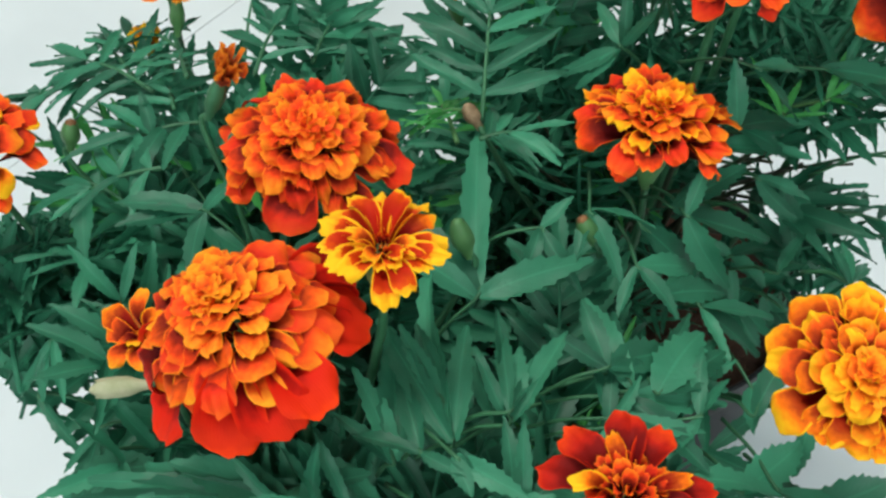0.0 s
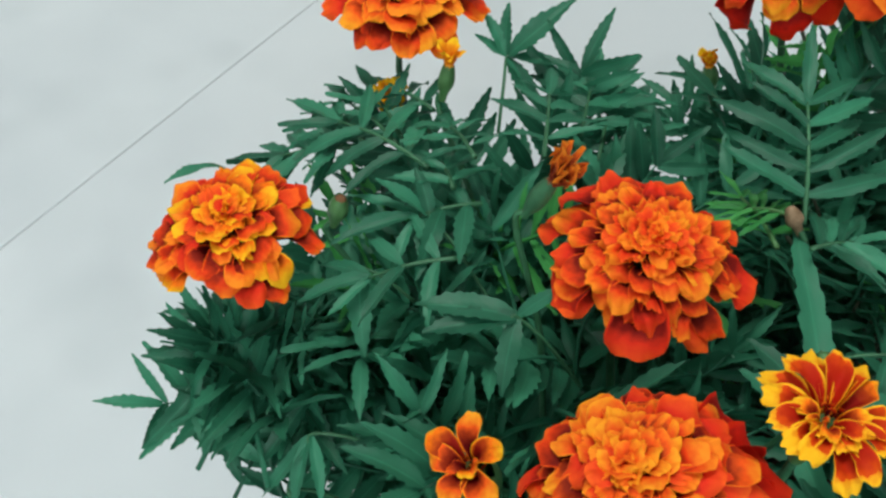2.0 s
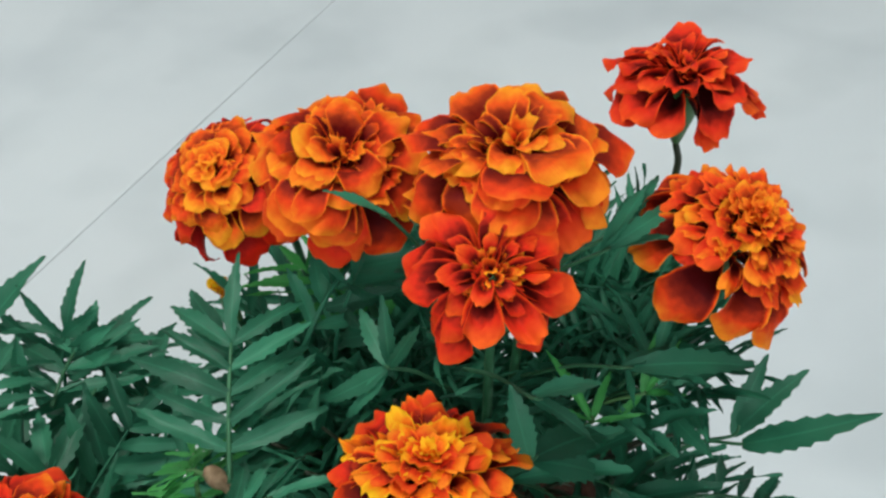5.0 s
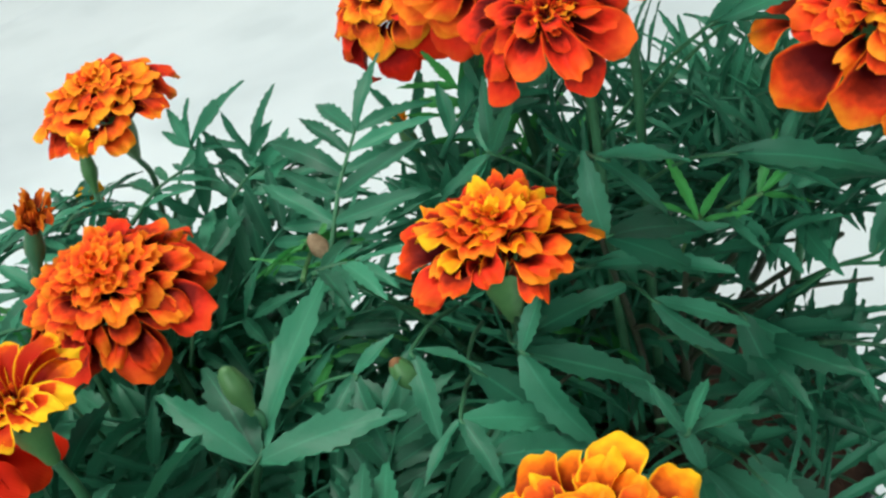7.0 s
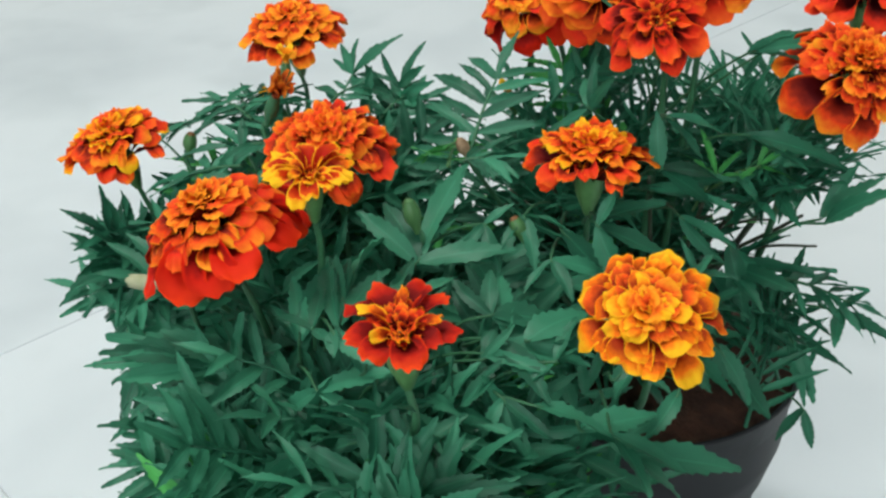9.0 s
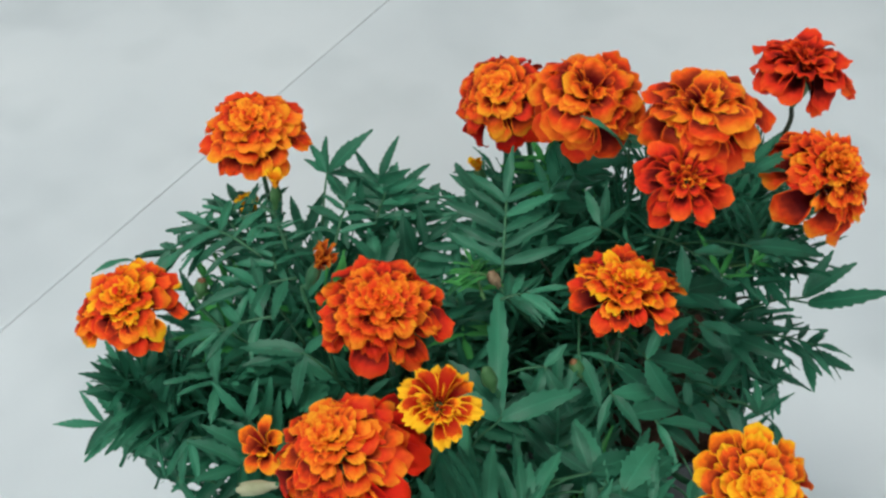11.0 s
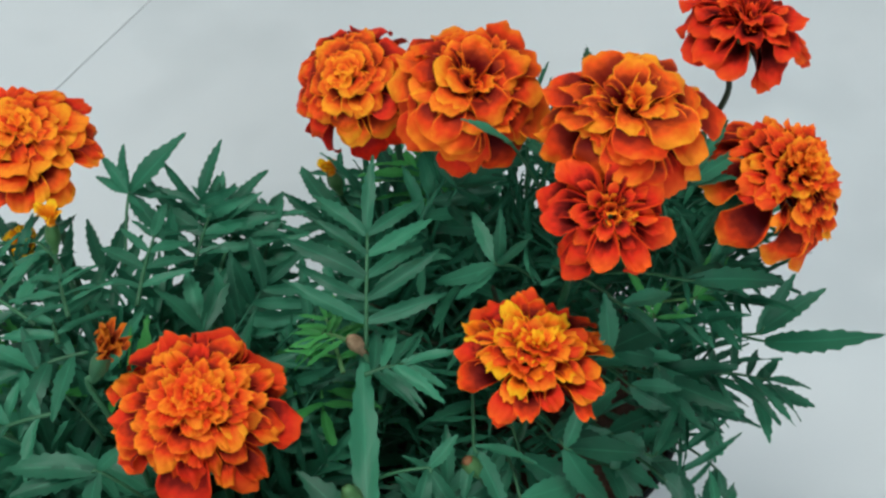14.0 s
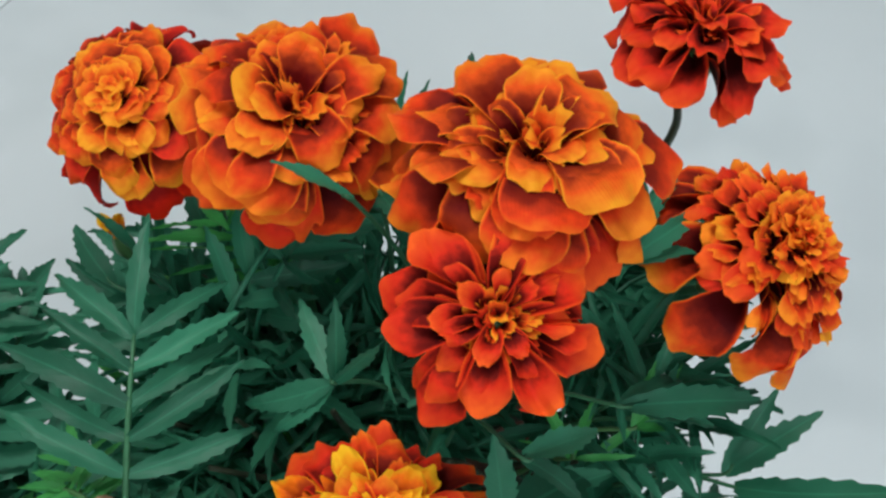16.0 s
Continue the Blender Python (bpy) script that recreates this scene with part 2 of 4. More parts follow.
def sheet(name, width, height, mat, nu, nv, bow=0.0):
    """A thin curved blade of unit length along y: width(v) gives its half width, height(u, v) its rise, bow its sideways curve."""
    bm = bmesh.new()
    uvl = bm.loops.layers.uv.new("UVMap")
    grid = []
    for j in range(nv + 1):
        v = j / nv
        grid.append([bm.verts.new((w := (i / nu * 2 - 1)) and (w * width(v, w), v * 1.0, 0) or (0, v, 0)) for i in range(nu + 1)])
    where = {}
    for j in range(nv + 1):
        for i in range(nu + 1):
            u, v = i / nu * 2 - 1, j / nv
            q = grid[j][i]
            dy, dz = height(u, v)
            q.co.x += bow * v * v
            q.co.y += dy
            q.co.z = dz
            where[q] = (i / nu, v)
    for j in range(nv):
        for i in range(nu):
            f = bm.faces.new((grid[j][i], grid[j][i + 1], grid[j + 1][i + 1], grid[j + 1][i]))
            for loop in f.loops:
                loop[uvl].uv = where[loop.vert]
    return mesh_of(name, bm, mat)


def petal_mesh(mat, seed, wide=0.29, ruffle=0.05, curl=62, notch=0.03, corner=0.17, rise=14, cup=0.5, nu=12, nv=12):
    """A spoon-shaped petal: a narrow hollow claw that opens into a broad rounded lip, rolled outwards and ruffled."""
    rnd = random.Random(seed)
    p1, p2 = rnd.uniform(0, 6.28), rnd.uniform(0, 6.28)
    lean, lobes, waves = rnd.uniform(-0.08, 0.08), rnd.uniform(4.5, 8.0), rnd.uniform(3.0, 5.5)
    line, y, z = [], 0.0, 0.0
    for k in range(41):
        s = min(max((k / 40 - 0.40) / 0.60, 0), 1)
        a = math.radians(rise - (rise + curl) * s * s * (3 - 2 * s))
        line.append((y, z, math.cos(a), math.sin(a)))
        y, z = y + math.cos(a) / 40, z + math.sin(a) / 40

    def width(v, w):
        k = min(1.0, v / 0.80)
        return wide * (0.22 + 0.78 * k * k * (3 - 2 * k)) * math.sqrt(1 - 0.38 * (max(0.0, v - 0.76) / 0.24) ** 2)

    def height(u, v):
        y, z, c, s = line[round(v * 40)]
        end = -(notch * (0.5 + 0.5 * math.cos(u * lobes + p1)) + corner * abs(u) ** 3) * v ** 4
        trough = cup * wide * 1.5 * u * u * math.sin(math.pi * min(1.0, v / 0.85))
        rise_here = trough + ruffle * v ** 2.5 * (math.sin(u * waves + p2) + 0.4 * math.sin(u * lobes * 1.3 + p1)) - 0.09 * u * u * v ** 4 + lean * u * v * v
        return y - v + end * c - rise_here * s, z + end * s + rise_here * c
    return sheet("petal", width, height, mat, nu, nv)


def leaflet_mesh(mat, seed, wide=0.125, teeth=8):
    """A lance-shaped leaflet folded along its midrib, with forward-pointing teeth."""
    rnd = random.Random(seed)
    droop, side, fold, wave = rnd.uniform(0.04, 0.34), rnd.uniform(-0.06, 0.06), rnd.uniform(0.12, 0.5), rnd.uniform(0, 6.28)
    fat = wide * rnd.uniform(0.88, 1.15)
    bite = [rnd.uniform(0.02, 0.20) for k in range(teeth * 2 + 2)]

    def width(v, w):
        body = fat * math.sin(math.pi * min(1.0, (0.06 + 0.94 * v)) ** 0.85) ** 0.85 if v < 1 else 0.0
        k = round(v * teeth * 2)
        tooth = 1.0 + (bite[k] if k % 2 else -0.09)
        return max(body * (tooth if abs(w) > 0.9 else 1.0), 0.004)

    def height(u, v):
        forward = 0.030 if abs(u) > 0.9 and round(v * teeth * 2) % 2 and v < 0.95 else 0.0
        return forward, fold * abs(u) * width(v, 0) + 0.10 * v - droop * v * v + 0.016 * math.sin(v * 11 + wave) * u + side * u * v * 0.3
    return sheet("leaflet", width, height, mat, 4, teeth * 2, rnd.uniform(-0.14, 0.14))


KINDS = {"flame": FLAME, "amber": AMBER, "gold": GOLD, "scarlet": SCARLET, "red": RED, "maroon": MAROON, "striped": STRIPED}


def petal_set(kinds, count, wide, ruffle, curl, notch, corner, cup, rise=(8, 20)):
    """Petals of each colour, each with a width, roll and ruffle of its own."""
    out = {}
    for key in kinds:
        out[key] = []
        for k in range(count):
            rnd = random.Random(31 * k + count)
            out[key].append(petal_mesh(KINDS[key], 11 * k + 3, rnd.uniform(*wide), rnd.uniform(*ruffle), rnd.uniform(*curl), rnd.uniform(*notch), rnd.uniform(*corner), rnd.uniform(*rise), rnd.uniform(*cup)))
    return out


PETALS = petal_set(KINDS, 16, (0.19, 0.28), (0.02, 0.055), (35, 95), (0.0, 0.022), (0.06, 0.12), (0.15, 0.6))
GUARDS = petal_set(("flame", "scarlet", "red", "gold", "amber"), 8, (0.29, 0.37), (0.02, 0.055), (10, 60), (0.02, 0.05), (0.10, 0.17), (0.2, 0.6))
NARROW = petal_set(("gold", "maroon", "scarlet", "flame", "striped", "red", "amber"), 6, (0.17, 0.21), (0.02, 0.05), (10, 55), (0.03, 0.07), (0.06, 0.11), (0.4, 0.7))
LEAFLETS = [leaflet_mesh(LEAF, k) for k in range(12)]
YOUNG_LEAFLETS = [leaflet_mesh(YOUNG, k + 40, 0.10) for k in range(6)]

# ---- the room ----
JOINT = Vector((-0.378, 0.098, 0))
TURN = math.radians(60)


def floor_tiles():
    ob = tagged(part("floor", slab(-2.0, -2.0, -0.12, 2.4, 2.4, -0.0008), GROUT, None, smooth=False), "white porcelain tiled floor with thin grey joints and faint smudges", "floor", kind="structure")
    along, across, gap = 1.2, 0.8, 0.0013
    turn = Matrix.Translation(JOINT) @ Matrix.Rotation(TURN, 4, "Z")

    def tile_mesh(m=None):
        bm = bmesh.new()
        box(bm, gap / 2, gap / 2, -0.009, along - gap / 2, across - gap / 2, 0)
        bmesh.ops.bevel(bm, geom=[e for e in bm.edges if all(v.co.z > -0.001 for v in e.verts)], offset=0.0004, segments=1, affect="EDGES")
        if m is not None:
            # cut along the walls
            back = m.inverted()
            for co, no in (((-2, 0, 0), (-1, 0, 0)), ((2.4, 0, 0), (1, 0, 0)), ((0, -2, 0), (0, -1, 0)), ((0, 2.4, 0), (0, 1, 0))):
                bmesh.ops.bisect_plane(bm, geom=bm.verts[:] + bm.edges[:] + bm.faces[:], plane_co=back @ Vector(co), plane_no=back.to_3x3() @ Vector(no), clear_outer=True)
        return mesh_of("tile", bm, TILE, False)
    whole = tile_mesh()
    for i in range(-6, 6):
        for j in range(-6, 7):
            m = turn @ Matrix.Translation((i * along, j * across, 0))
            inside = [-2 < c.x < 2.4 and -2 < c.y < 2.4 for c in (m @ Vector((a, b, 0)) for a in (0, along / 2, along) for b in (0, across / 2, across))]
            if all(inside):
                piece("tile", whole, ob, m)
            elif any(inside):
                piece("tile", tile_mesh(m), ob, m)


def slab(*corners):
    bm = bmesh.new()
    box(bm, *corners)
    return bm


def room():
    # Walls and ceiling are unseen, added to close the place and bounce light.
    def wall(name, label, *corners):
        tagged(part(name, slab(*corners), PLASTER, None, smooth=False), label, "wall", kind="structure")
    wall("wall_north", "plain white plastered wall", -2.0, 2.4, -0.12, 2.4, 2.52, 2.7)
    wall("wall_west", "plain white plastered wall", -2.12, -2.12, -0.12, -2.0, 2.52, 2.7)
    wall("wall_east", "plain white plastered wall", 2.4, -2.12, -0.12, 2.52, 2.52, 2.7)
    # The opening in this unseen wall is added to go with the front lamp.
    bm = slab(-2.0, -2.12, -0.12, 2.4, -2.0, 0.7)
    box(bm, -2.0, -2.12, 2.1, 2.4, -2.0, 2.7)
    box(bm, -2.0, -2.12, 0.7, -0.7, -2.0, 2.1)
    box(bm, 0.9, -2.12, 0.7, 2.4, -2.0, 2.1)
    tagged(part("wall_south", bm, PLASTER, None, smooth=False), "unseen plain white plastered wall with an added opening", "wall", kind="structure")
    tagged(part("ceiling", slab(-2.12, -2.12, 2.7, 2.52, 2.52, 2.8), PLASTER, None, smooth=False), "plain white plastered ceiling", "ceiling", kind="structure")
    # Glowing panel added outside the opening as extra light.
    tagged(part("backdrop", slab(-1.6, -2.6, 0.2, 1.8, -2.58, 2.6), OPENING_GLOW, None, smooth=False), "added glowing panel behind the unseen wall opening", "sky", kind="structure")


room()

# ---- pots ----


def flower_pot(x, y, label):
    ob = thing("flower_pot", pose(x, y, 0), label, "flower pot", "pots of marigolds")
    bm = bmesh.new()
    lathe(bm, [(0.001, 0.002), (0.044, 0.0), (0.047, 0.003), (0.0625, 0.112), (0.0650, 0.113), (0.0680, 0.1285), (0.0687, 0.130), (0.0674, 0.1308), (0.0662, 0.129), (0.0640, 0.095), (0.059, 0.075), (0.001, 0.075)], 64, (x, y, 0))
    part("pot_wall", bm, POT, ob)
    bm = bmesh.new()
    rings = lathe(bm, [(0.0655, 0.1245), (0.055, 0.126), (0.042, 0.127), (0.030, 0.127), (0.015, 0.128), (0.001, 0.128)], 40, (x, y, 0))
    rnd = random.Random(5)
    for ring in rings[1:]:
        for v in ring:
            v.co.z += rnd.uniform(-0.003, 0.003)
    part("soil", bm, SOIL, ob, "dark reddish brown potting soil")
    return ob


RIGHT, LEFT = Vector((0.072, 0.078, 0)), Vector((-0.034, -0.034, 0))
flower_pot(RIGHT.x, RIGHT.y, "black plastic nursery pot filled with brown soil")
flower_pot(LEFT.x, LEFT.y, "black plastic nursery pot hidden under marigold leaves")
PLANT_R = thing("marigold_plant", Matrix.Translation(RIGHT + Vector((0, 0, 0.1))), "tall open marigold with orange and red blooms in a black pot", "potted plant", "pots of marigolds")
PLANT_L = thing("marigold_plant", Matrix.Translation(LEFT + Vector((0, 0, 0.1))), "dense bushy marigold with large orange blooms in a black pot", "potted plant", "pots of marigolds")

# ---- leaves, stems and blooms ----


def leaf(plant, base, tip, size=0.028, pairs=4, roll=0.0, sag=0.12, seed=0, young=False, wide=1.0):
    """A pinnate leaf: a rachis from base to tip with pairs of toothed leaflets and one at the end."""
    rnd = random.Random(seed)
    base, tip = Vector(base), Vector(tip)
    run = tip - base
    up = Vector((0, 0, 1)) - run.normalized() * run.normalized().z
    if up.length < 0.25:
        up = up + Vector((0, -0.5, 0.2))
    up = Matrix.Rotation(math.radians(roll), 3, run.normalized()) @ up.normalized()
    reach = max(run.length - size * 0.95, run.length * 0.35)
    end = base + run.normalized() * reach
    line = spline([base, (base + end) / 2 + up * sag * reach * 0.5, end], 5)
    bm = bmesh.new()
    tube(bm, [q - base for q in line], 0.0008, 0.0004, 5)
    ob = part("leaf", bm, STEM if not young else CALYX, plant, m=Matrix.Translation(base))
    store = YOUNG_LEAFLETS if young else LEAFLETS
    n = len(line) - 1

    def at(s):
        k = min(int(s * n), n - 1)
        return line[k].lerp(line[k + 1], s * n - k), (line[k + 1] - line[k]).normalized()
    for k in range(pairs):
        s = 0.22 + 0.74 * k / max(pairs - 1, 1) if pairs > 1 else 0.7
        q, d = at(s)
        side = d.cross(up).normalized()
        for sign in (-1, 1):
            long = size * (0.62 + 0.42 * math.sin(math.pi * (0.25 + 0.6 * s))) * rnd.uniform(0.88, 1.12)
            go = d * (0.20 + 0.75 * s) * rnd.uniform(0.75, 1.25) + side * sign + up * rnd.uniform(-0.35, 0.2)
            piece("leaflet", rnd.choice(store), ob, axes(q, go, up + side * sign * rnd.uniform(-0.3, 0.25), (long * wide * rnd.uniform(0.9, 1.15), long, long), rnd.uniform(-0.3, 0.3)))
    q, d = at(1.0)
    piece("leaflet", rnd.choice(store), ob, axes(q - d * 0.001, tip - q, up, (size * wide, (tip - q).length + 0.001, size), rnd.uniform(-0.15, 0.15)))
    return ob


def frond_mesh(seed, pairs, wide, store):
    """A whole small leaf of unit length along y in one mesh, for the inside of the bush."""
    rnd = random.Random(seed)
    bm = bmesh.new()
    bm.loops.layers.uv.new("UVMap")
    line = [Vector((0, 0.78 * k / 5, 0.10 * math.sin(math.pi * k / 5) * rnd.uniform(0.6, 1.2))) for k in range(6)]
    tube(bm, line, 0.018, 0.008, 4)

    def add(mesh, m):
        have = len(bm.verts)
        bm.from_mesh(mesh)
        bm.verts.ensure_lookup_table()
        bmesh.ops.transform(bm, matrix=m, verts=bm.verts[have:])
    up = Vector((0, 0, 1))
    for k in range(pairs):
        s = 0.12 + 0.64 * k / (pairs - 1)
        for sign in (-1, 1):
            long = (0.30 + 0.17 * math.sin(math.pi * (0.2 + 0.7 * k / pairs))) * rnd.uniform(0.85, 1.15)
            add(rnd.choice(store), axes((0, s, 0.03), (sign, rnd.uniform(0.6, 1.0), rnd.uniform(-0.05, 0.35)), up + Vector((sign * rnd.uniform(-0.4, 0.2), 0, 0)), (long * wide, long, long), rnd.uniform(-0.35, 0.35)))
    add(rnd.choice(store), axes(line[-1], (rnd.uniform(-0.15, 0.15), 1, rnd.uniform(-0.2, 0.2)), up, (0.4 * wide, 0.42, 0.42)))
    return mesh_of("leaf", bm, LEAF if store is LEAFLETS else YOUNG)


FRONDS = [frond_mesh(900 + k, 4 + k % 3, 0.72 + 0.05 * (k % 6), LEAFLETS) for k in range(12)] + [frond_mesh(950, 5, 0.8, YOUNG_LEAFLETS)]
THIN_FRONDS = [frond_mesh(970 + k, 5 + k % 2, 0.5, LEAFLETS) for k in range(5)]


def stem(plant, points, r0=0.0021, r1=0.0012, mat=STEM):
    bm = bmesh.new()
    tube(bm, [q - Vector(points[0]) for q in spline(points, 6)], r0, r1, 7)
    return part("stem", bm, mat, plant, m=Matrix.Translation(points[0]))


def calyx(parent, base, axis, r, long):
    """The green cup under a bloom, with pointed sepal tips."""
    bm = bmesh.new()
    rings = lathe(bm, [(0.0011, -long), (0.0016, -long * 0.95), (r * 0.55, -long * 0.72), (r * 0.9, -long * 0.4), (r, -long * 0.1), (r * 0.98, 0.0)], 16)
    for k, v in enumerate(rings[-1]):
        v.co.z += long * (0.16 if k % 2 else -0.04)
    return part("calyx", bm, CALYX, parent, m=axes(base, Vector(axis).cross((0.3, 0.9, 0.1)), axis))


def bloom(plant, c, axis, r, count=70, kind="flame", guard="", guards=0, guard_len=0.95, low=-6, guard_low=None, high=84, flat=1.0, seed=0, root=None, mat=STEM, label="", mix="amber", share=0.3, guard_side=None, fine=0.0, broad=1.0):
    """A double bloom: ruffled petals in a spiral dome over a green calyx, on a stem from the soil."""
    rnd = random.Random(seed)
    axis = Vector(axis).normalized()
    base = Vector(c) - axis * r * 0.02
    side0 = axis.cross(Vector((0.2, 0.95, 0.1))).normalized()
    bm = bmesh.new()
    lathe(bm, [(0.0005, -0.10 * r), (0.16 * r, -0.02 * r), (0.20 * r, 0.1 * r), (0.12 * r, 0.3 * r), (0.0005, 0.36 * r)], 12)
    head = part("flower_head", bm, CALYX, plant, label, m=axes(base, side0, axis))
    calyx(head, base - axis * r * 0.04, axis, 0.0052, 0.016)

    def put(mesh, az, elev, long, wide, k):
        out = Matrix.Rotation(az, 3, axis) @ side0
        e = math.radians(elev)
        go = out * math.cos(e) + axis * math.sin(e)
        up = axis * math.cos(e) - out * math.sin(e)
        q = base + axis * r * (0.02 + 0.26 * k) * flat + out * r * 0.31 * (1 - k)
        piece("petal", mesh, head, axes(q, go, up, (long * wide, long, long), rnd.uniform(-0.42, 0.42)))
    for i in range(guards):
        if guard_side and (Matrix.Rotation(i * 2 * math.pi / guards, 3, axis) @ side0).dot(Vector(guard_side)) < -0.25:
            continue
        put(rnd.choice(GUARDS[guard]), i * 2 * math.pi / guards + rnd.uniform(-0.2, 0.2), (low if guard_low is None else guard_low) + rnd.uniform(-8, 6), r * guard_len * rnd.uniform(0.94, 1.05), 1.0, 0)
    count = round(count * (1.02 if broad < 1.1 else 0.84))
    for i in range(count):
        k = i / (count - 1)
        # Paler petals towards the top and redder ones below put top light into colour.
        pick = mix if rnd.random() < share * (0.3 + 1.4 * k) else "scarlet" if kind == "flame" and rnd.random() < max(0.6 - 1.6 * k, 0.16) else kind
        put(rnd.choice((NARROW if rnd.random() < fine else PETALS)[pick]), i * 2.39996 + rnd.uniform(-0.3, 0.3), low + 6 + (high - low - 6) * k ** 0.85 + rnd.uniform(-9, 9), r * (0.77 - 0.34 * k) * rnd.uniform(0.91, 1.07), rnd.uniform(0.85, 1.12) * broad * (1.02 - 0.10 * k), k)
    foot = base - axis * (r * 0.04 + 0.015)
    if root is not None:
        root = Vector(root)
        mid = Vector((root.x * 0.35 + foot.x * 0.65, root.y * 0.35 + foot.y * 0.65, root.z + (foot.z - root.z) * 0.55))
        stem(plant, [root, mid, foot - axis * 0.018, foot], 0.0016, 0.0010, mat)
    return head


def soil_point(centre, seed, spread=0.02):
    rnd = random.Random(seed)
    return (centre.x + rnd.uniform(-spread, spread), centre.y + rnd.uniform(-spread, spread), 0.1)


def open_bloom(plant, c, axis, r, kind, count, seed, root, elev=18, label="", broad=False, cup=0.018):
    """A young bloom with one loose whorl of narrow petals and a small crowded middle."""
    rnd = random.Random(seed)
    axis = Vector(axis).normalized()
    base = Vector(c) - axis * r * 0.12
    side0 = axis.cross(Vector((0.2, 0.95, 0.1))).normalized()
    bm = bmesh.new()
    lathe(bm, [(0.0005, -0.1 * r), (0.2 * r, 0.0), (0.22 * r, 0.12 * r), (0.0005, 0.2 * r)], 12)
    head = part("flower_head", bm, CALYX, plant, label, m=axes(base, side0, axis))
    calyx(head, base - axis * r * 0.05, axis, 0.0050 * cup / 0.018, cup)
    for i in range(count):
        outer = i < count * 0.62
        az = i * 2 * math.pi / (count * 0.62) + rnd.uniform(-0.2, 0.2)
        e = math.radians((elev if outer else elev + 30) + rnd.uniform(-10, 12))
        out = Matrix.Rotation(az, 3, axis) @ side0
        go, up = out * math.cos(e) + axis * math.sin(e), axis * math.cos(e) - out * math.sin(e)
        long = r * (1.0 if outer else 0.62) * rnd.uniform(0.9, 1.08)
        piece("petal", rnd.choice((PETALS if broad else NARROW)[kind if (outer and rnd.random() < 0.85) or rnd.random() < 0.4 else "gold"]), head, axes(base + out * r * 0.1 + axis * r * 0.08, go, up, (long, long, long), rnd.uniform(-0.3, 0.3)))
    for i in range(26):
        az, k = i * 2.39996, math.sqrt(i / 26)
        out = Matrix.Rotation(az, 3, axis) @ side0
        piece("floret", NARROW["flame"][i % 5], head, axes(base + out * r * 0.16 * k + axis * r * 0.1, axis + out * 0.7 * k, out, (r * 0.21, r * rnd.uniform(0.22, 0.34), r * 0.21)))
    foot = base - axis * (r * 0.05 + cup - 0.001)
    root = Vector(root)
    stem(plant, [root, (root.x * 0.35 + foot.x * 0.65, root.y * 0.35 + foot.y * 0.65, root.z + (foot.z - root.z) * 0.55), foot - axis * 0.018, foot], 0.0016, 0.0010)
    return head


def loose_bloom(plant, c, axis, r, kind, heart, seed, root, whorls, florets=30, heart_size=0.34, label="", mat=STEM, store=GUARDS, broad=1.0, streaks=0, mix="", share=0.0, loose=8, under=""):
    """A flat bloom: whorls of broad petals (count, lift in degrees, length) round a heart of small upright florets."""
    rnd = random.Random(seed)
    axis = Vector(axis).normalized()
    base = Vector(c) - axis * r * 0.10
    side0 = axis.cross(Vector((0.2, 0.95, 0.1))).normalized()
    bm = bmesh.new()
    lathe(bm, [(0.0005, -0.10 * r), (0.16 * r, -0.02 * r), (0.20 * r, 0.08 * r), (0.12 * r, 0.14 * r), (0.0005, 0.16 * r)], 12)
    head = part("flower_head", bm, CALYX, plant, label, m=axes(base, side0, axis))
    calyx(head, base - axis * r * 0.04, axis, 0.0052, 0.016)
    for n, (count, lift, long) in enumerate(whorls):
        for i in range(count):
            out = Matrix.Rotation(2 * math.pi * (i + 0.5 * n) / count + rnd.uniform(-0.02, 0.02) * (loose + 1), 3, axis) @ side0
            e = math.radians(lift + rnd.uniform(-loose, loose))
            go, up = out * math.cos(e) + axis * math.sin(e), axis * math.cos(e) - out * math.sin(e)
            size = r * long * rnd.uniform(0.88, 1.08)
            # Paler upper and redder lowest whorls: partly petal colour, partly top light put in.
            piece("petal", rnd.choice(store[under if under and n == 0 else mix if rnd.random() < share * (0.5 + 0.35 * n) else kind]), head, axes(base + out * r * 0.12 + axis * r * 0.05 * n, go, up, (size * broad * rnd.uniform(0.9, 1.12), size, size), rnd.uniform(-0.3, 0.3)))
    for i in range(streaks):
        out = Matrix.Rotation(2 * math.pi * i / streaks + rnd.uniform(-0.4, 0.4), 3, axis) @ side0
        size = r * rnd.uniform(0.6, 0.8)
        piece("petal", rnd.choice(NARROW["gold"]), head, axes(base + out * r * 0.16 + axis * r * 0.10, out * 0.75 + axis * 0.65, axis * 0.75 - out * 0.65, (size * 0.8, size, size), rnd.uniform(-0.5, 0.5)))
    for i in range(florets):
        k = math.sqrt((i + 0.5) / florets)
        out = Matrix.Rotation(i * 2.39996, 3, axis) @ side0
        e = math.radians(86 - 48 * k + rnd.uniform(-10, 10))
        go, up = out * math.cos(e) + axis * math.sin(e), axis * math.cos(e) - out * math.sin(e)
        size = r * heart_size * rnd.uniform(0.75, 1.25)
        piece("floret", rnd.choice(NARROW[heart if rnd.random() < 0.7 else kind]), head, axes(base + out * r * heart_size * 0.75 * k + axis * r * 0.12, go, up, (size * 1.15, size, size), rnd.uniform(-0.6, 0.6)))
    foot = base - axis * (r * 0.04 + 0.015)
    root = Vector(root)
    stem(plant, [root, (root.x * 0.35 + foot.x * 0.65, root.y * 0.35 + foot.y * 0.65, root.z + (foot.z - root.z) * 0.55), foot - axis * 0.018, foot], 0.0016, 0.0010, mat)
    return head


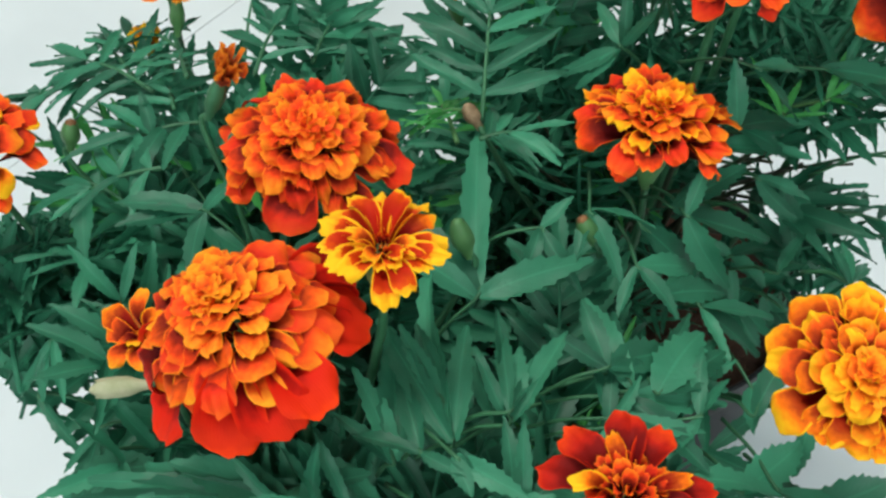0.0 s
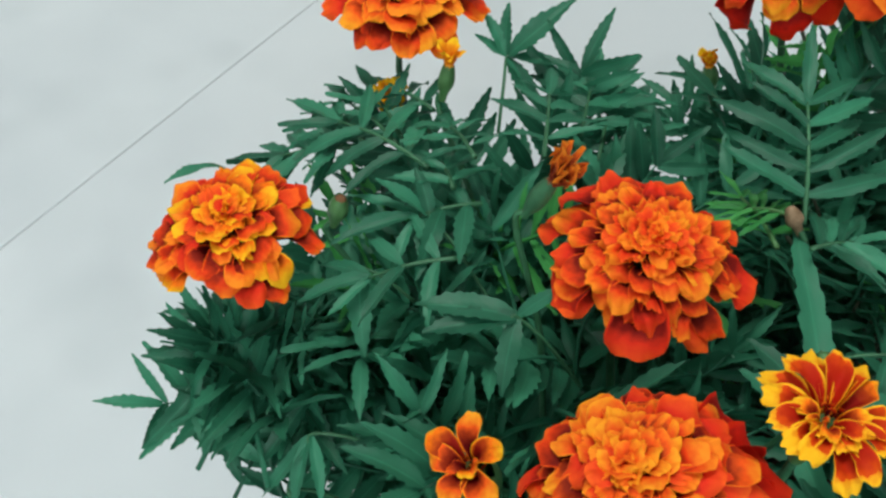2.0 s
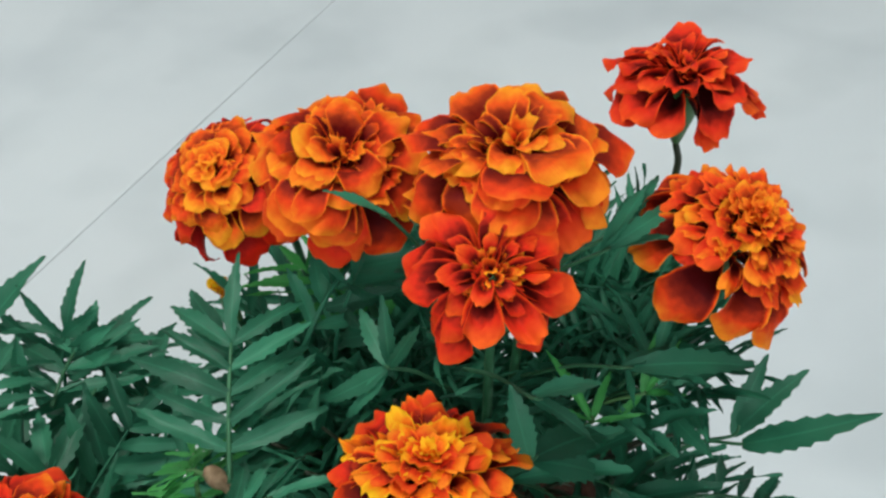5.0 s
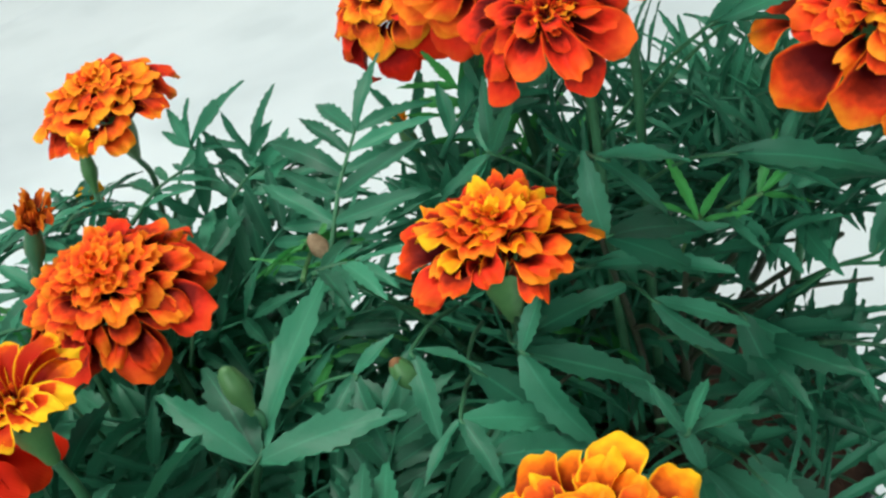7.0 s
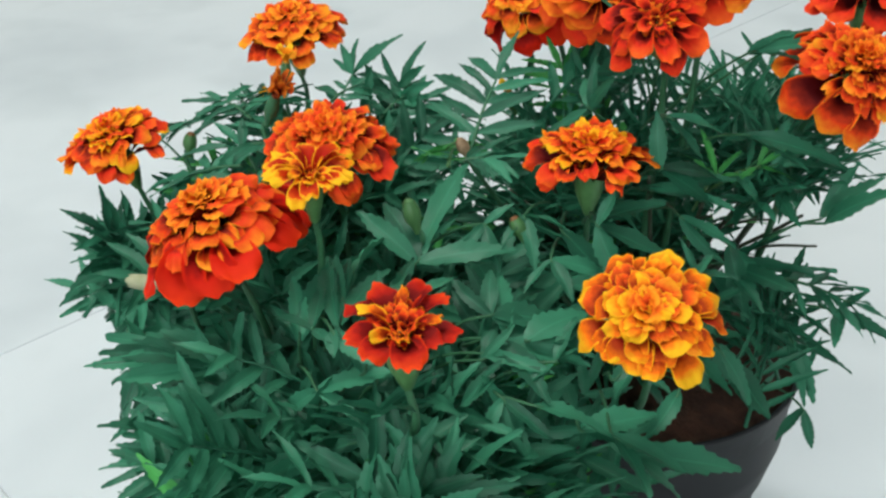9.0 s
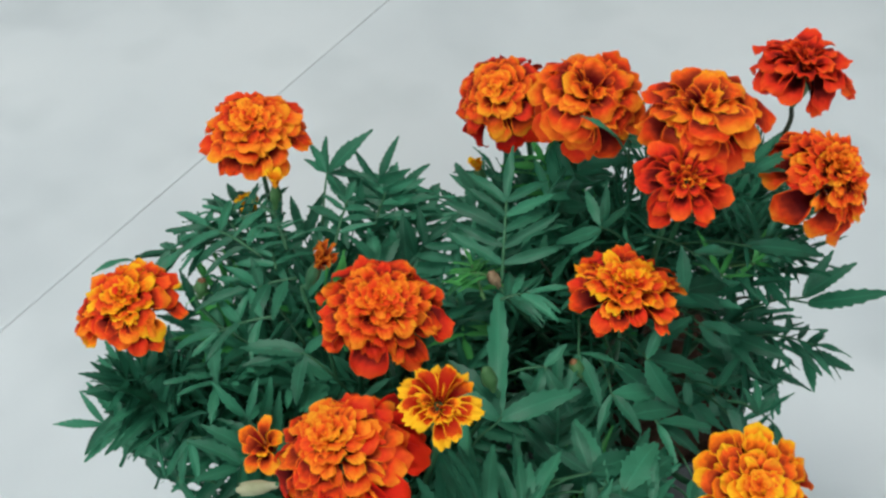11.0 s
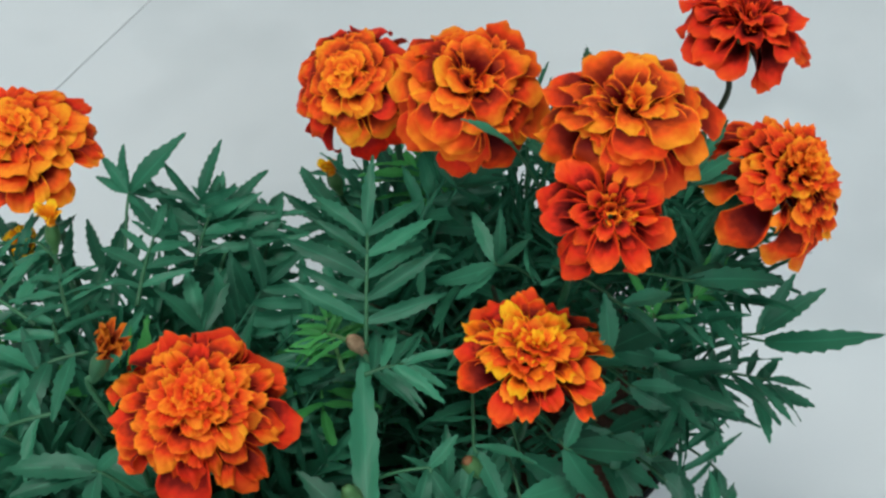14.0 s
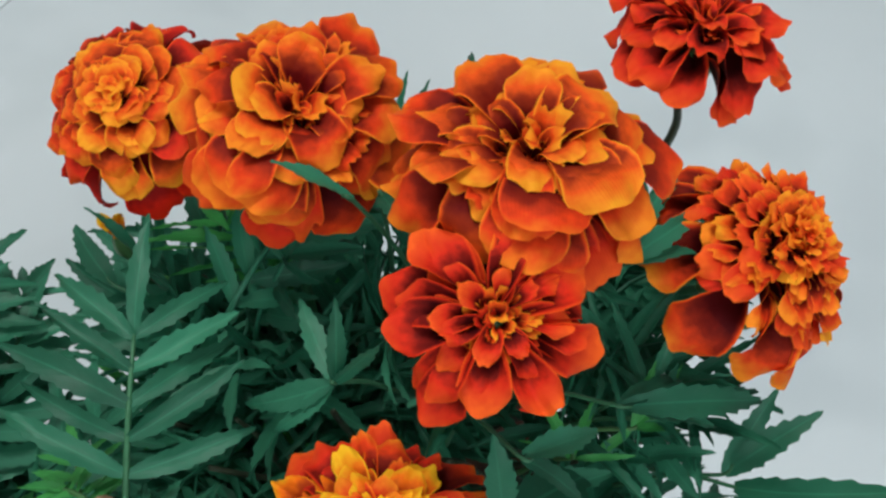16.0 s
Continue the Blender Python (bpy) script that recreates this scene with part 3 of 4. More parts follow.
def spray(plant, base, tips, wide=1.0, seed=0, young=False, face=None):
    """A leaf whose large leaflets fan out from the end of its stalk."""
    rnd = random.Random(seed)
    base = Vector(base)
    tips = [Vector(q) for q in tips]
    heart = (LEFT if plant is PLANT_L else RIGHT) + Vector((0, 0, max(base.z - 0.05, 0.11)))
    mean = sum((q - base for q in tips), Vector()) / len(tips)
    back = (heart - base).normalized() * (0.022 + 0.9 * max(0.0, base.z - 0.25)) - mean.normalized() * 0.008
    bm = bmesh.new()
    tube(bm, spline([back, back * 0.45 + Vector((0, 0, 0.002)), Vector(), mean * 0.15], 4), 0.0006, 0.0004, 5)
    ob = part("leaf", bm, CALYX if young else STEM, plant, m=Matrix.Translation(base))
    for q in tips:
        run = q - base
        up = Vector((rnd.uniform(-0.3, 0.3), rnd.uniform(-0.55, 0.05), 1))
        if face is not None:
            up = Vector(face)
        elif abs(run.normalized().dot(up.normalized())) > 0.85:
            up = Vector((0.2, -1, 0.2))
        w = min(max(run.length, 0.016), 0.030) * wide * rnd.uniform(0.95, 1.15)
        piece("leaflet", rnd.choice(YOUNG_LEAFLETS if young else LEAFLETS), ob, axes(base + run * 0.02, run, up, (w, run.length, run.length), rnd.uniform(-0.3, 0.3)))
    return ob


def bud(plant, c, axis, r, long, tip_mat, open_tip=0, seed=0, cup=CALYX, label=""):
    """A closed or withered flower bud: an egg-shaped green cup with the petals' tips at its mouth."""
    rnd = random.Random(seed)
    c, axis = Vector(c), Vector(axis).normalized()
    seat = axes(c - axis * long / 2, axis.cross((0.3, 0.9, 0.12)), axis)
    bm = bmesh.new()
    rings = lathe(bm, [(0.001, -0.002), (r * 0.55, long * 0.06), (r * 0.95, long * 0.3), (r, long * 0.5), (r * (0.98 if cup is PALE else 0.85), long * 0.72), (r * (0.84 if cup is PALE else 0.62), long * 0.86)], 14)
    for ring in rings[1:]:
        for k, v in enumerate(ring):
            v.co.x, v.co.y = v.co.x * (1.0 if k % 2 else 0.88), v.co.y * (1.0 if k % 2 else 0.88)
    for k, v in enumerate(rings[-1]):
        v.co.z += long * (0.07 if k % 2 else 0)
    ob = part("flower_bud", bm, cup, plant, label, m=seat)
    bm = bmesh.new()
    lathe(bm, [(r * 0.6, long * 0.8), (r * 0.52, long * 0.92), (r * 0.25, long * 1.0), (0.0002, long * 1.02)], 12)
    part("bud_tip", bm, tip_mat, ob, m=seat)
    for k in range(open_tip):
        a = k * 2.4
        out = Matrix.Rotation(a, 3, axis) @ (axis.cross(Vector((0.3, 0.9, 0.12))).normalized())
        go = axis + out * (rnd.uniform(0.2, 0.75) if open_tip > 9 else rnd.uniform(0.1, 0.6))
        piece("petal" if tip_mat is YELLOW else "withered_petal", (FRESH_PETALS if tip_mat is YELLOW else DRY_PETALS)[k % 4], ob, axes(c + axis * long * 0.32 + out * r * 0.4, go, axis - out, (long * 0.8, long * (rnd.uniform(0.6, 0.95) if open_tip > 9 else rnd.uniform(0.5, 0.9)), long * 0.6), rnd.uniform(-0.8, 0.8)))
    root = (LEFT if plant is PLANT_L else RIGHT) + Vector((0, 0, 0.1))
    foot = c - axis * long * 0.5
    low = foot.lerp(root, 0.45) + Vector((0, 0, 0.0))
    stem(plant, [low, foot.lerp(low, 0.5) + (foot - low).cross((0.2, 0.1, 1)) * 0.08, foot - axis * 0.006, foot], 0.0010, 0.0008)
    return ob


WITHERED = petal_material("petal_withered", (0.20, 0.025, 0.008), (0.62, 0.105, 0.010), (0.82, 0.26, 0.020), 0.85)
DRY_PETALS = [petal_mesh(WITHERED, 31 * k + 2, wide=0.16, ruffle=0.10, curl=-8, notch=0.02, corner=0.5) for k in range(4)]
BUTTER = petal_material("petal_butter_yellow", (0.80, 0.22, 0.006), (0.95, 0.42, 0.010), (1.0, 0.58, 0.016))
FRESH_PETALS = [petal_mesh(BUTTER, 17 * k + 5, wide=0.24, ruffle=0.05, curl=30, notch=0.06) for k in range(4)]

# ---- blooms, plant by plant ----
L, R = (lambda k: soil_point(LEFT, k)), (lambda k: soil_point(RIGHT, k, 0.012))
bloom(PLANT_L, (-0.094, 0.106, 0.2485), (0.0, -0.16, 1), 0.0277, 117, "flame", low=0, flat=1.15, share=0.5, seed=1, root=L(1), label="orange double bloom with paler edges")
bloom(PLANT_L, (-0.033, -0.002, 0.251), (0.02, -0.26, 1), 0.0242, 150, "flame", "scarlet", 8, 0.84, -4, flat=1.2, share=0.10, fine=0.3, broad=0.92, seed=2, root=L(2), label="large orange double bloom")
open_bloom(PLANT_L, (-0.0105, -0.066, 0.276), (0.05, -0.16, 1), 0.0146, "striped", 24, 3, L(3), 16, cup=0.013, label="half-open yellow and orange bloom")
bloom(PLANT_R, (0.059, 0.0055, 0.2515), (0.0, 0.0, 1), 0.0240, 104, "flame", low=3, flat=0.8, mix="gold", share=0.40, fine=0.4, seed=44, root=R(4), label="golden orange bloom with ragged petals")
bloom(PLANT_L, (-0.1345, 0.018, 0.2305), (-0.2, -0.2, 1), 0.0250, 110, "flame", low=0, flat=1.15, mix="gold", share=0.42, seed=5, root=L(5), label="orange double bloom with yellow patches")
bloom(PLANT_L, (-0.042, -0.070, 0.256), (-0.32, -0.02, 0.9), 0.0250, 136, "flame", "red", 12, 0.96, -8, -20, guard_side=(0.75, -0.65, 0), seed=6, root=L(6), share=0.6, label="orange bloom with a skirt of wide red petals")
loose_bloom(PLANT_L, (0.0360, -0.119, 0.2650), (0.02, -0.12, 1), 0.0163, "maroon", "flame", 7, L(7), ((9, 28, 1.03),), 52, 0.36, store=NARROW, broad=1.3, streaks=5, label="young dark red bloom with yellow streaks")
open_bloom(PLANT_L, (-0.0725, -0.046, 0.2255), (-0.4, -0.3, 0.9), 0.0137, "amber", 9, 8, L(8), 46, broad=True, label="small half-open orange bloom")
bloom(PLANT_R, (0.0915, -0.0775, 0.2505), (0.02, -0.48, 0.85), 0.0212, 100, "gold", low=4, mix="amber", share=0.35, broad=1.08, seed=9, root=R(9), label="bright yellow-orange double bloom")
bloom(PLANT_R, (0.015, 0.101, 0.276), (-0.35, -0.42, 0.85), 0.0218, 96, "flame", "red", 8, 0.92, -8, -30, share=0.7, broad=1.3, seed=10, root=R(10), label="orange double bloom with red outer petals")
loose_bloom(PLANT_R, (0.0480, 0.0785, 0.2905), (0.06, -0.36, 0.9), 0.0243, "flame", "flame", 11, R(11), ((12, -20, 0.98), (13, -2, 1.0), (13, 16, 0.92), (12, 34, 0.80), (10, 50, 0.62)), 70, 0.46, store=PETALS, broad=1.15, mix="amber", share=0.25, loose=16, under="scarlet", label="large orange double bloom with broad outer petals")
loose_bloom(PLANT_R, (0.0858, 0.0430, 0.3085), (-0.06, -0.14, 1), 0.0236, "flame", "amber", 22, R(12), ((11, -16, 0.88), (12, 6, 1.0), (13, 22, 0.95), (12, 38, 0.80), (10, 54, 0.62)), 70, 0.46, store=PETALS, broad=1.2, mix="amber", share=0.55, loose=16, under="scarlet", label="large amber-orange bloom with darker red lower petals")
loose_bloom(PLANT_R, (0.0765, 0.0185, 0.2995), (-0.05, -0.55, 0.80), 0.0170, "scarlet", "amber", 13, R(13), ((9, -8, 1.0), (9, 10, 0.92), (8, 28, 0.74), (6, 44, 0.54)), 44, 0.32, broad=0.74, loose=14, label="red bloom of broad petals with a loose orange heart")
loose_bloom(PLANT_R, (0.144, 0.113, 0.282), (0.05, 0.0, 1), 0.0215, "scarlet", "scarlet", 14, R(14), ((9, -16, 1.0), (9, 4, 0.98), (8, 26, 0.85), (7, 48, 0.66)), 30, 0.42, broad=0.85, loose=13, mat=DARK_STEM, label="red-orange bloom of broad wavy petals on a dark stem")
bloom(PLANT_R, (0.1395, 0.051, 0.274), (0.42, -0.30, 0.85), 0.0212, 150, "flame", "flame", 11, 1.05, -4, -26, 84, 1.3, seed=15, root=R(15), fine=0.6, guard_side=(-0.8, -0.5, 0), label="domed orange bloom with drooping broad outer petals")
bud(PLANT_L, (-0.0585, 0.008, 0.2625), (0.42, -0.05, 1), 0.0027, 0.0130, DRY, 15, 1, STEM, label="withered orange bud")
bud(PLANT_L, (-0.075, -0.065, 0.230), (-0.9, -0.25, 0.15), 0.0027, 0.0125, PALE, 0, 2, PALE, label="pale greenish white bud")
bud(PLANT_L, (0.007, -0.029, 0.247), (-0.3, 0.1, 1), 0.0031, 0.0105, CALYX, 0, 3, label="closed green bud")
bud(PLANT_R, (0.040, -0.018, 0.240), (-0.5, 0.1, 1), 0.0028, 0.008, DRY, 0, 4, label="small closed bud with a brown tip")
bud(PLANT_R, (0.010, 0.020, 0.2485), (-0.5, 0.2, 0.8), 0.0025, 0.0070, TAN, 0, 5, TAN, label="small round brown bud")
bud(PLANT_L, (-0.081, 0.067, 0.251), (0.1, 0.1, 1), 0.0025, 0.011, YELLOW, 5, 6, label="green bud with a yellow tip")
bud(PLANT_L, (-0.094, 0.084, 0.222), (-0.3, -0.3, 1), 0.0036, 0.014, YELLOW, 16, 7, label="opening yellow bud")
bud(PLANT_R, (0.006, 0.105, 0.230), (-0.3, 0.1, 1), 0.0028, 0.009, YELLOW, 8, 8, label="small orange bud")
bud(PLANT_L, (-0.109, 0.030, 0.233), (0.2, 0.1, 1), 0.0030, 0.009, DRY, 0, 9, label="small closed bud with a brown tip")

# ---- leaves ----
spray(PLANT_L, (-0.062, 0.093, 0.241), [(-0.042, 0.100, 0.258), (-0.064, 0.102, 0.254), (-0.069, 0.101, 0.252), (-0.040, 0.090, 0.242), (-0.072, 0.096, 0.246), (-0.051, 0.080, 0.230), (-0.057, 0.087, 0.238)], 0.95, seed=498)
leaf(PLANT_L, (-0.085, 0.040, 0.241), (-0.127, 0.075, 0.235), 0.021, 4, 0, seed=501, wide=0.82)
leaf(PLANT_L, (-0.093, 0.060, 0.234), (-0.108, 0.097, 0.231), 0.018, 3, 0, seed=502, wide=0.82)
leaf(PLANT_L, (-0.108, 0.057, 0.232), (-0.144, 0.056, 0.222), 0.02, 3, 0, seed=503, wide=0.82)
leaf(PLANT_L, (-0.070, 0.033, 0.235), (-0.111, 0.021, 0.232), 0.025, 3, 0, seed=504, wide=0.82)
leaf(PLANT_L, (-0.076, 0.012, 0.235), (-0.119, 0.007, 0.223), 0.021, 3, 0, seed=505, wide=0.82)
spray(PLANT_L, (-0.102, 0.014, 0.227), [(-0.101, -0.008, 0.219)], 1.2, seed=506)
spray(PLANT_L, (-0.062, -0.010, 0.238), [(-0.087, -0.006, 0.239), (-0.085, -0.014, 0.236), (-0.067, -0.026, 0.229), (-0.053, -0.007, 0.249)], 1.1, seed=507)
leaf(PLANT_L, (-0.040, 0.066, 0.234), (-0.032, 0.103, 0.239), 0.02, 3, 0, seed=508, wide=0.82)
leaf(PLANT_L, (-0.034, 0.062, 0.227), (-0.025, 0.103, 0.229), 0.02, 3, 0, seed=509, wide=0.82)
leaf(PLANT_L, (-0.020, 0.076, 0.220), (-0.012, 0.099, 0.230), 0.018, 3, 0, seed=510, wide=0.82)
spray(PLANT_L, (-0.037, 0.040, 0.232), [(-0.040, 0.062, 0.238), (-0.034, 0.061, 0.237), (-0.028, 0.061, 0.238), (-0.047, 0.047, 0.248)], 1.0, seed=511)
leaf(PLANT_L, (-0.054, 0.040, 0.247), (-0.049, 0.085, 0.247), 0.018, 4, 0, seed=512, wide=0.82)
leaf(PLANT_L, (-0.078, 0.034, 0.239), (-0.087, 0.064, 0.238), 0.02, 3, 0, seed=513, wide=0.82)
leaf(PLANT_L, (-0.073, 0.036, 0.249), (-0.084, 0.069, 0.239), 0.016, 4, 0, seed=514, wide=0.82)
spray(PLANT_L, (-0.084, 0.028, 0.234), [(-0.099, 0.034, 0.241), (-0.087, 0.015, 0.235), (-0.087, 0.038, 0.243)], 1.0, seed=515)
spray(PLANT_L, (-0.147, 0.059, 0.220), [(-0.160, 0.049, 0.225)], 0.9, seed=517)
leaf(PLANT_R, (0.013, 0.019, 0.247), (0.017, 0.070, 0.276), 0.025, 5, 0, seed=518, wide=0.74)
leaf(PLANT_R, (0.009, 0.019, 0.250), (-0.007, 0.038, 0.235), 0.014, 5, 0, seed=519, wide=0.82, young=True)
leaf(PLANT_R, (0.006, 0.014, 0.243), (-0.001, 0.050, 0.237), 0.014, 5, 0, seed=520, wide=0.82, young=True)
leaf(PLANT_R, (0.012, 0.009, 0.248), (0.041, 0.015, 0.251), 0.019, 4, 0, seed=521, wide=0.82)
spray(PLANT_R, (0.053, 0.037, 0.260), [(0.046, 0.054, 0.265), (0.036, 0.040, 0.245), (0.042, 0.034, 0.246), (0.060, 0.035, 0.275), (0.054, 0.040, 0.278)], 1.0, seed=522)
spray(PLANT_R, (0.005, 0.089, 0.233), [(-0.008, 0.105, 0.235)], 1.3, seed=523)
leaf(PLANT_L, (-0.035, 0.083, 0.229), (-0.018, 0.108, 0.236), 0.02, 3, 0, seed=524, wide=0.82)
leaf(PLANT_L, (-0.021, 0.089, 0.224), (-0.011, 0.109, 0.223), 0.018, 3, 0, seed=525, wide=0.82)
leaf(PLANT_L, (-0.035, 0.081, 0.229), (-0.031, 0.103, 0.239), 0.02, 3, 0, seed=526, wide=0.82)
spray(PLANT_R, (0.079, 0.064, 0.301), [(0.083, 0.084, 0.304), (0.085, 0.080, 0.300)], 0.7, seed=527)
spray(PLANT_R, (0.058, 0.057, 0.289), [(0.043, 0.059, 0.298)], 0.9, seed=528)
spray(PLANT_R, (0.063, 0.060, 0.288), [(0.066, 0.047, 0.293)], 0.8, seed=529)
spray(PLANT_R, (0.105, 0.042, 0.283), [(0.128, 0.057, 0.284), (0.132, 0.052, 0.280), (0.122, 0.061, 0.286), (0.115, 0.050, 0.281)], 0.55, seed=530)
spray(PLANT_R, (0.111, 0.052, 0.281), [(0.126, 0.067, 0.284), (0.120, 0.059, 0.280), (0.116, 0.062, 0.284)], 0.6, seed=531)
spray(PLANT_R, (0.118, 0.032, 0.247), [(0.145, 0.038, 0.247), (0.130, 0.038, 0.253), (0.122, 0.039, 0.257), (0.125, 0.033, 0.249)], 0.8, seed=533)
spray(PLANT_R, (0.082, 0.009, 0.253), [(0.079, 0.012, 0.271), (0.105, 0.021, 0.249), (0.103, 0.012, 0.241)], 1.2, seed=536)
spray(PLANT_R, (0.097, 0.025, 0.207), [(0.117, 0.021, 0.189)], 1.3, seed=537)
spray(PLANT_R, (0.107, 0.027, 0.260), [(0.126, 0.036, 0.254), (0.130, 0.028, 0.247), (0.144, 0.032, 0.253)], 0.8, seed=539)
spray(PLANT_R, (0.083, 0.010, 0.272), [(0.102, 0.018, 0.265), (0.098, 0.010, 0.257)], 0.9, seed=540)
spray(PLANT_R, (0.083, -0.080, 0.212), [(0.105, -0.092, 0.211), (0.099, -0.098, 0.208)], 1.0, seed=543)
spray(PLANT_R, (0.080, -0.061, 0.216), [(0.096, -0.033, 0.221)], 1.0, seed=544)
spray(PLANT_L, (0.046, -0.064, 0.227), [(0.066, -0.080, 0.223), (0.073, -0.064, 0.222), (0.058, -0.050, 0.226), (0.044, -0.039, 0.229)], 0.9, seed=545)
spray(PLANT_R, (0.064, -0.055, 0.221), [(0.075, -0.040, 0.222), (0.077, -0.051, 0.224)], 0.8, seed=546)
spray(PLANT_L, (0.005, -0.094, 0.244), [(0.008, -0.103, 0.242), (0.020, -0.103, 0.241)], 1.0, seed=547)
spray(PLANT_L, (0.017, -0.102, 0.237), [(0.018, -0.087, 0.248)], 0.8, seed=548)
spray(PLANT_L, (0.042, -0.071, 0.224), [(0.051, -0.063, 0.232), (0.073, -0.058, 0.222), (0.044, -0.058, 0.232)], 0.8, seed=549)
spray(PLANT_R, (0.054, -0.064, 0.228), [(0.067, -0.042, 0.231), (0.074, -0.049, 0.225)], 1.5, seed=550)
spray(PLANT_L, (0.048, -0.063, 0.229), [(0.037, -0.038, 0.236)], 0.9, seed=551)
spray(PLANT_L, (0.020, -0.101, 0.233), [(0.008, -0.096, 0.248), (0.019, -0.088, 0.248), (0.029, -0.093, 0.240)], 0.9, seed=552)
spray(PLANT_L, (0.017, -0.084, 0.246), [(0.016, -0.055, 0.247), (0.024, -0.069, 0.244)], 0.6, seed=553)
spray(PLANT_L, (0.003, -0.081, 0.244), [(-0.008, -0.060, 0.247), (-0.003, -0.058, 0.248)], 0.7, seed=554)
spray(PLANT_L, (-0.024, -0.089, 0.226), [(-0.013, -0.092, 0.233), (-0.033, -0.099, 0.230), (-0.028, -0.087, 0.240)], 1.2, seed=555)
spray(PLANT_L, (-0.073, -0.061, 0.193), [(-0.102, -0.056, 0.182), (-0.100, -0.065, 0.174), (-0.076, -0.063, 0.176)], 1.2, seed=556)
spray(PLANT_L, (0.011, -0.038, 0.234), [(0.010, 0.022, 0.247), (0.040, -0.025, 0.239), (0.038, -0.030, 0.233), (-0.011, -0.029, 0.247), (-0.004, -0.019, 0.248)], 1.1, seed=557)
spray(PLANT_L, (-0.030, -0.087, 0.222), [(-0.078, -0.089, 0.222), (-0.079, -0.093, 0.215), (-0.075, -0.098, 0.205)], 0.8, seed=558)
spray(PLANT_L, (-0.050, -0.057, 0.184), [(-0.101, -0.069, 0.168), (-0.093, -0.072, 0.159), (-0.080, -0.071, 0.154)], 0.8, seed=559)
spray(PLANT_L, (0.020, -0.111, 0.222), [(-0.020, -0.122, 0.203)], 1.0, seed=560)
spray(PLANT_L, (0.003, -0.104, 0.230), [(0.026, -0.100, 0.239), (0.018, -0.108, 0.227), (-0.013, -0.104, 0.215), (0.000, -0.102, 0.211)], 1.0, seed=561)
spray(PLANT_L, (0.051, -0.081, 0.219), [(0.047, -0.092, 0.212), (0.058, -0.090, 0.205), (0.062, -0.091, 0.204), (0.067, -0.087, 0.210)], 0.9, seed=562)
spray(PLANT_L, (0.060, -0.082, 0.219), [(0.084, -0.080, 0.216)], 1.2, seed=563)
spray(PLANT_R, (0.099, -0.049, 0.207), [(0.094, -0.069, 0.201)], 1.2, seed=564)
spray(PLANT_R, (0.088, -0.084, 0.209), [(0.123, -0.067, 0.194), (0.109, -0.085, 0.197)], 1.1, seed=565)
spray(PLANT_R, (0.108, 0.003, 0.187), [(0.121, 0.008, 0.165)], 1.2, seed=566)
spray(PLANT_L, (0.042, -0.060, 0.233), [(0.026, -0.053, 0.238), (0.036, -0.043, 0.240), (0.052, -0.058, 0.229), (0.062, -0.045, 0.226)], 1.1, seed=570)
spray(PLANT_L, (0.064, -0.069, 0.226), [(0.073, -0.056, 0.227), (0.057, -0.079, 0.222), (0.065, -0.051, 0.230)], 0.9, seed=571)
leaf(PLANT_L, (-0.106, 0.056, 0.233), (-0.144, 0.057, 0.223), 0.018, 3, 0, seed=573, wide=0.82)
spray(PLANT_L, (-0.096, -0.047, 0.178), [(-0.108, -0.058, 0.155), (-0.092, -0.058, 0.156), (-0.103, -0.046, 0.164), (-0.083, -0.057, 0.186)], 1.2, seed=575)
leaf(PLANT_L, (-0.094, 0.052, 0.238), (-0.118, 0.091, 0.229), 0.018, 3, 0, seed=576, wide=0.82)
leaf(PLANT_L, (-0.084, 0.070, 0.237), (-0.107, 0.096, 0.230), 0.018, 3, 0, seed=577, wide=0.82)
leaf(PLANT_L, (-0.102, 0.056, 0.234), (-0.127, 0.079, 0.230), 0.018, 3, 0, seed=578, wide=0.82)
spray(PLANT_R, (0.054, -0.016, 0.240), [(0.077, -0.020, 0.219)], 0.95, seed=579)
spray(PLANT_R, (0.059, -0.032, 0.229), [(0.080, -0.021, 0.223), (0.071, -0.018, 0.226)], 1.0, seed=580)
spray(PLANT_L, (0.056, -0.052, 0.223), [(0.068, -0.037, 0.228), (0.070, -0.053, 0.223), (0.073, -0.058, 0.221)], 1.0, seed=581)
spray(PLANT_R, (0.063, -0.012, 0.242), [(0.086, 0.002, 0.244), (0.083, -0.006, 0.232), (0.070, -0.010, 0.248)], 1.0, seed=582)
spray(PLANT_R, (0.090, 0.007, 0.237), [(0.110, 0.013, 0.226), (0.104, 0.007, 0.219)], 0.75, seed=583)
spray(PLANT_R, (0.095, 0.011, 0.181), [(0.089, 0.011, 0.199), (0.105, 0.009, 0.162), (0.106, 0.024, 0.184)], 1.1, seed=584)
spray(PLANT_R, (0.114, 0.031, 0.233), [(0.092, 0.019, 0.238), (0.128, 0.026, 0.246), (0.109, 0.026, 0.245), (0.122, 0.024, 0.231)], 0.8, seed=585)
spray(PLANT_R, (0.074, -0.080, 0.211), [(0.096, -0.065, 0.209), (0.094, -0.071, 0.203)], 1.1, seed=586)
spray(PLANT_R, (0.084, -0.046, 0.209), [(0.098, -0.039, 0.200), (0.079, -0.061, 0.211), (0.095, -0.044, 0.194)], 1.1, seed=587)
spray(PLANT_R, (0.090, 0.013, 0.201), [(0.113, 0.024, 0.196), (0.106, 0.013, 0.184), (0.080, 0.008, 0.213)], 1.1, seed=588)
spray(PLANT_R, (0.106, 0.028, 0.216), [(0.122, 0.029, 0.199), (0.117, 0.020, 0.190)], 0.9, seed=589)
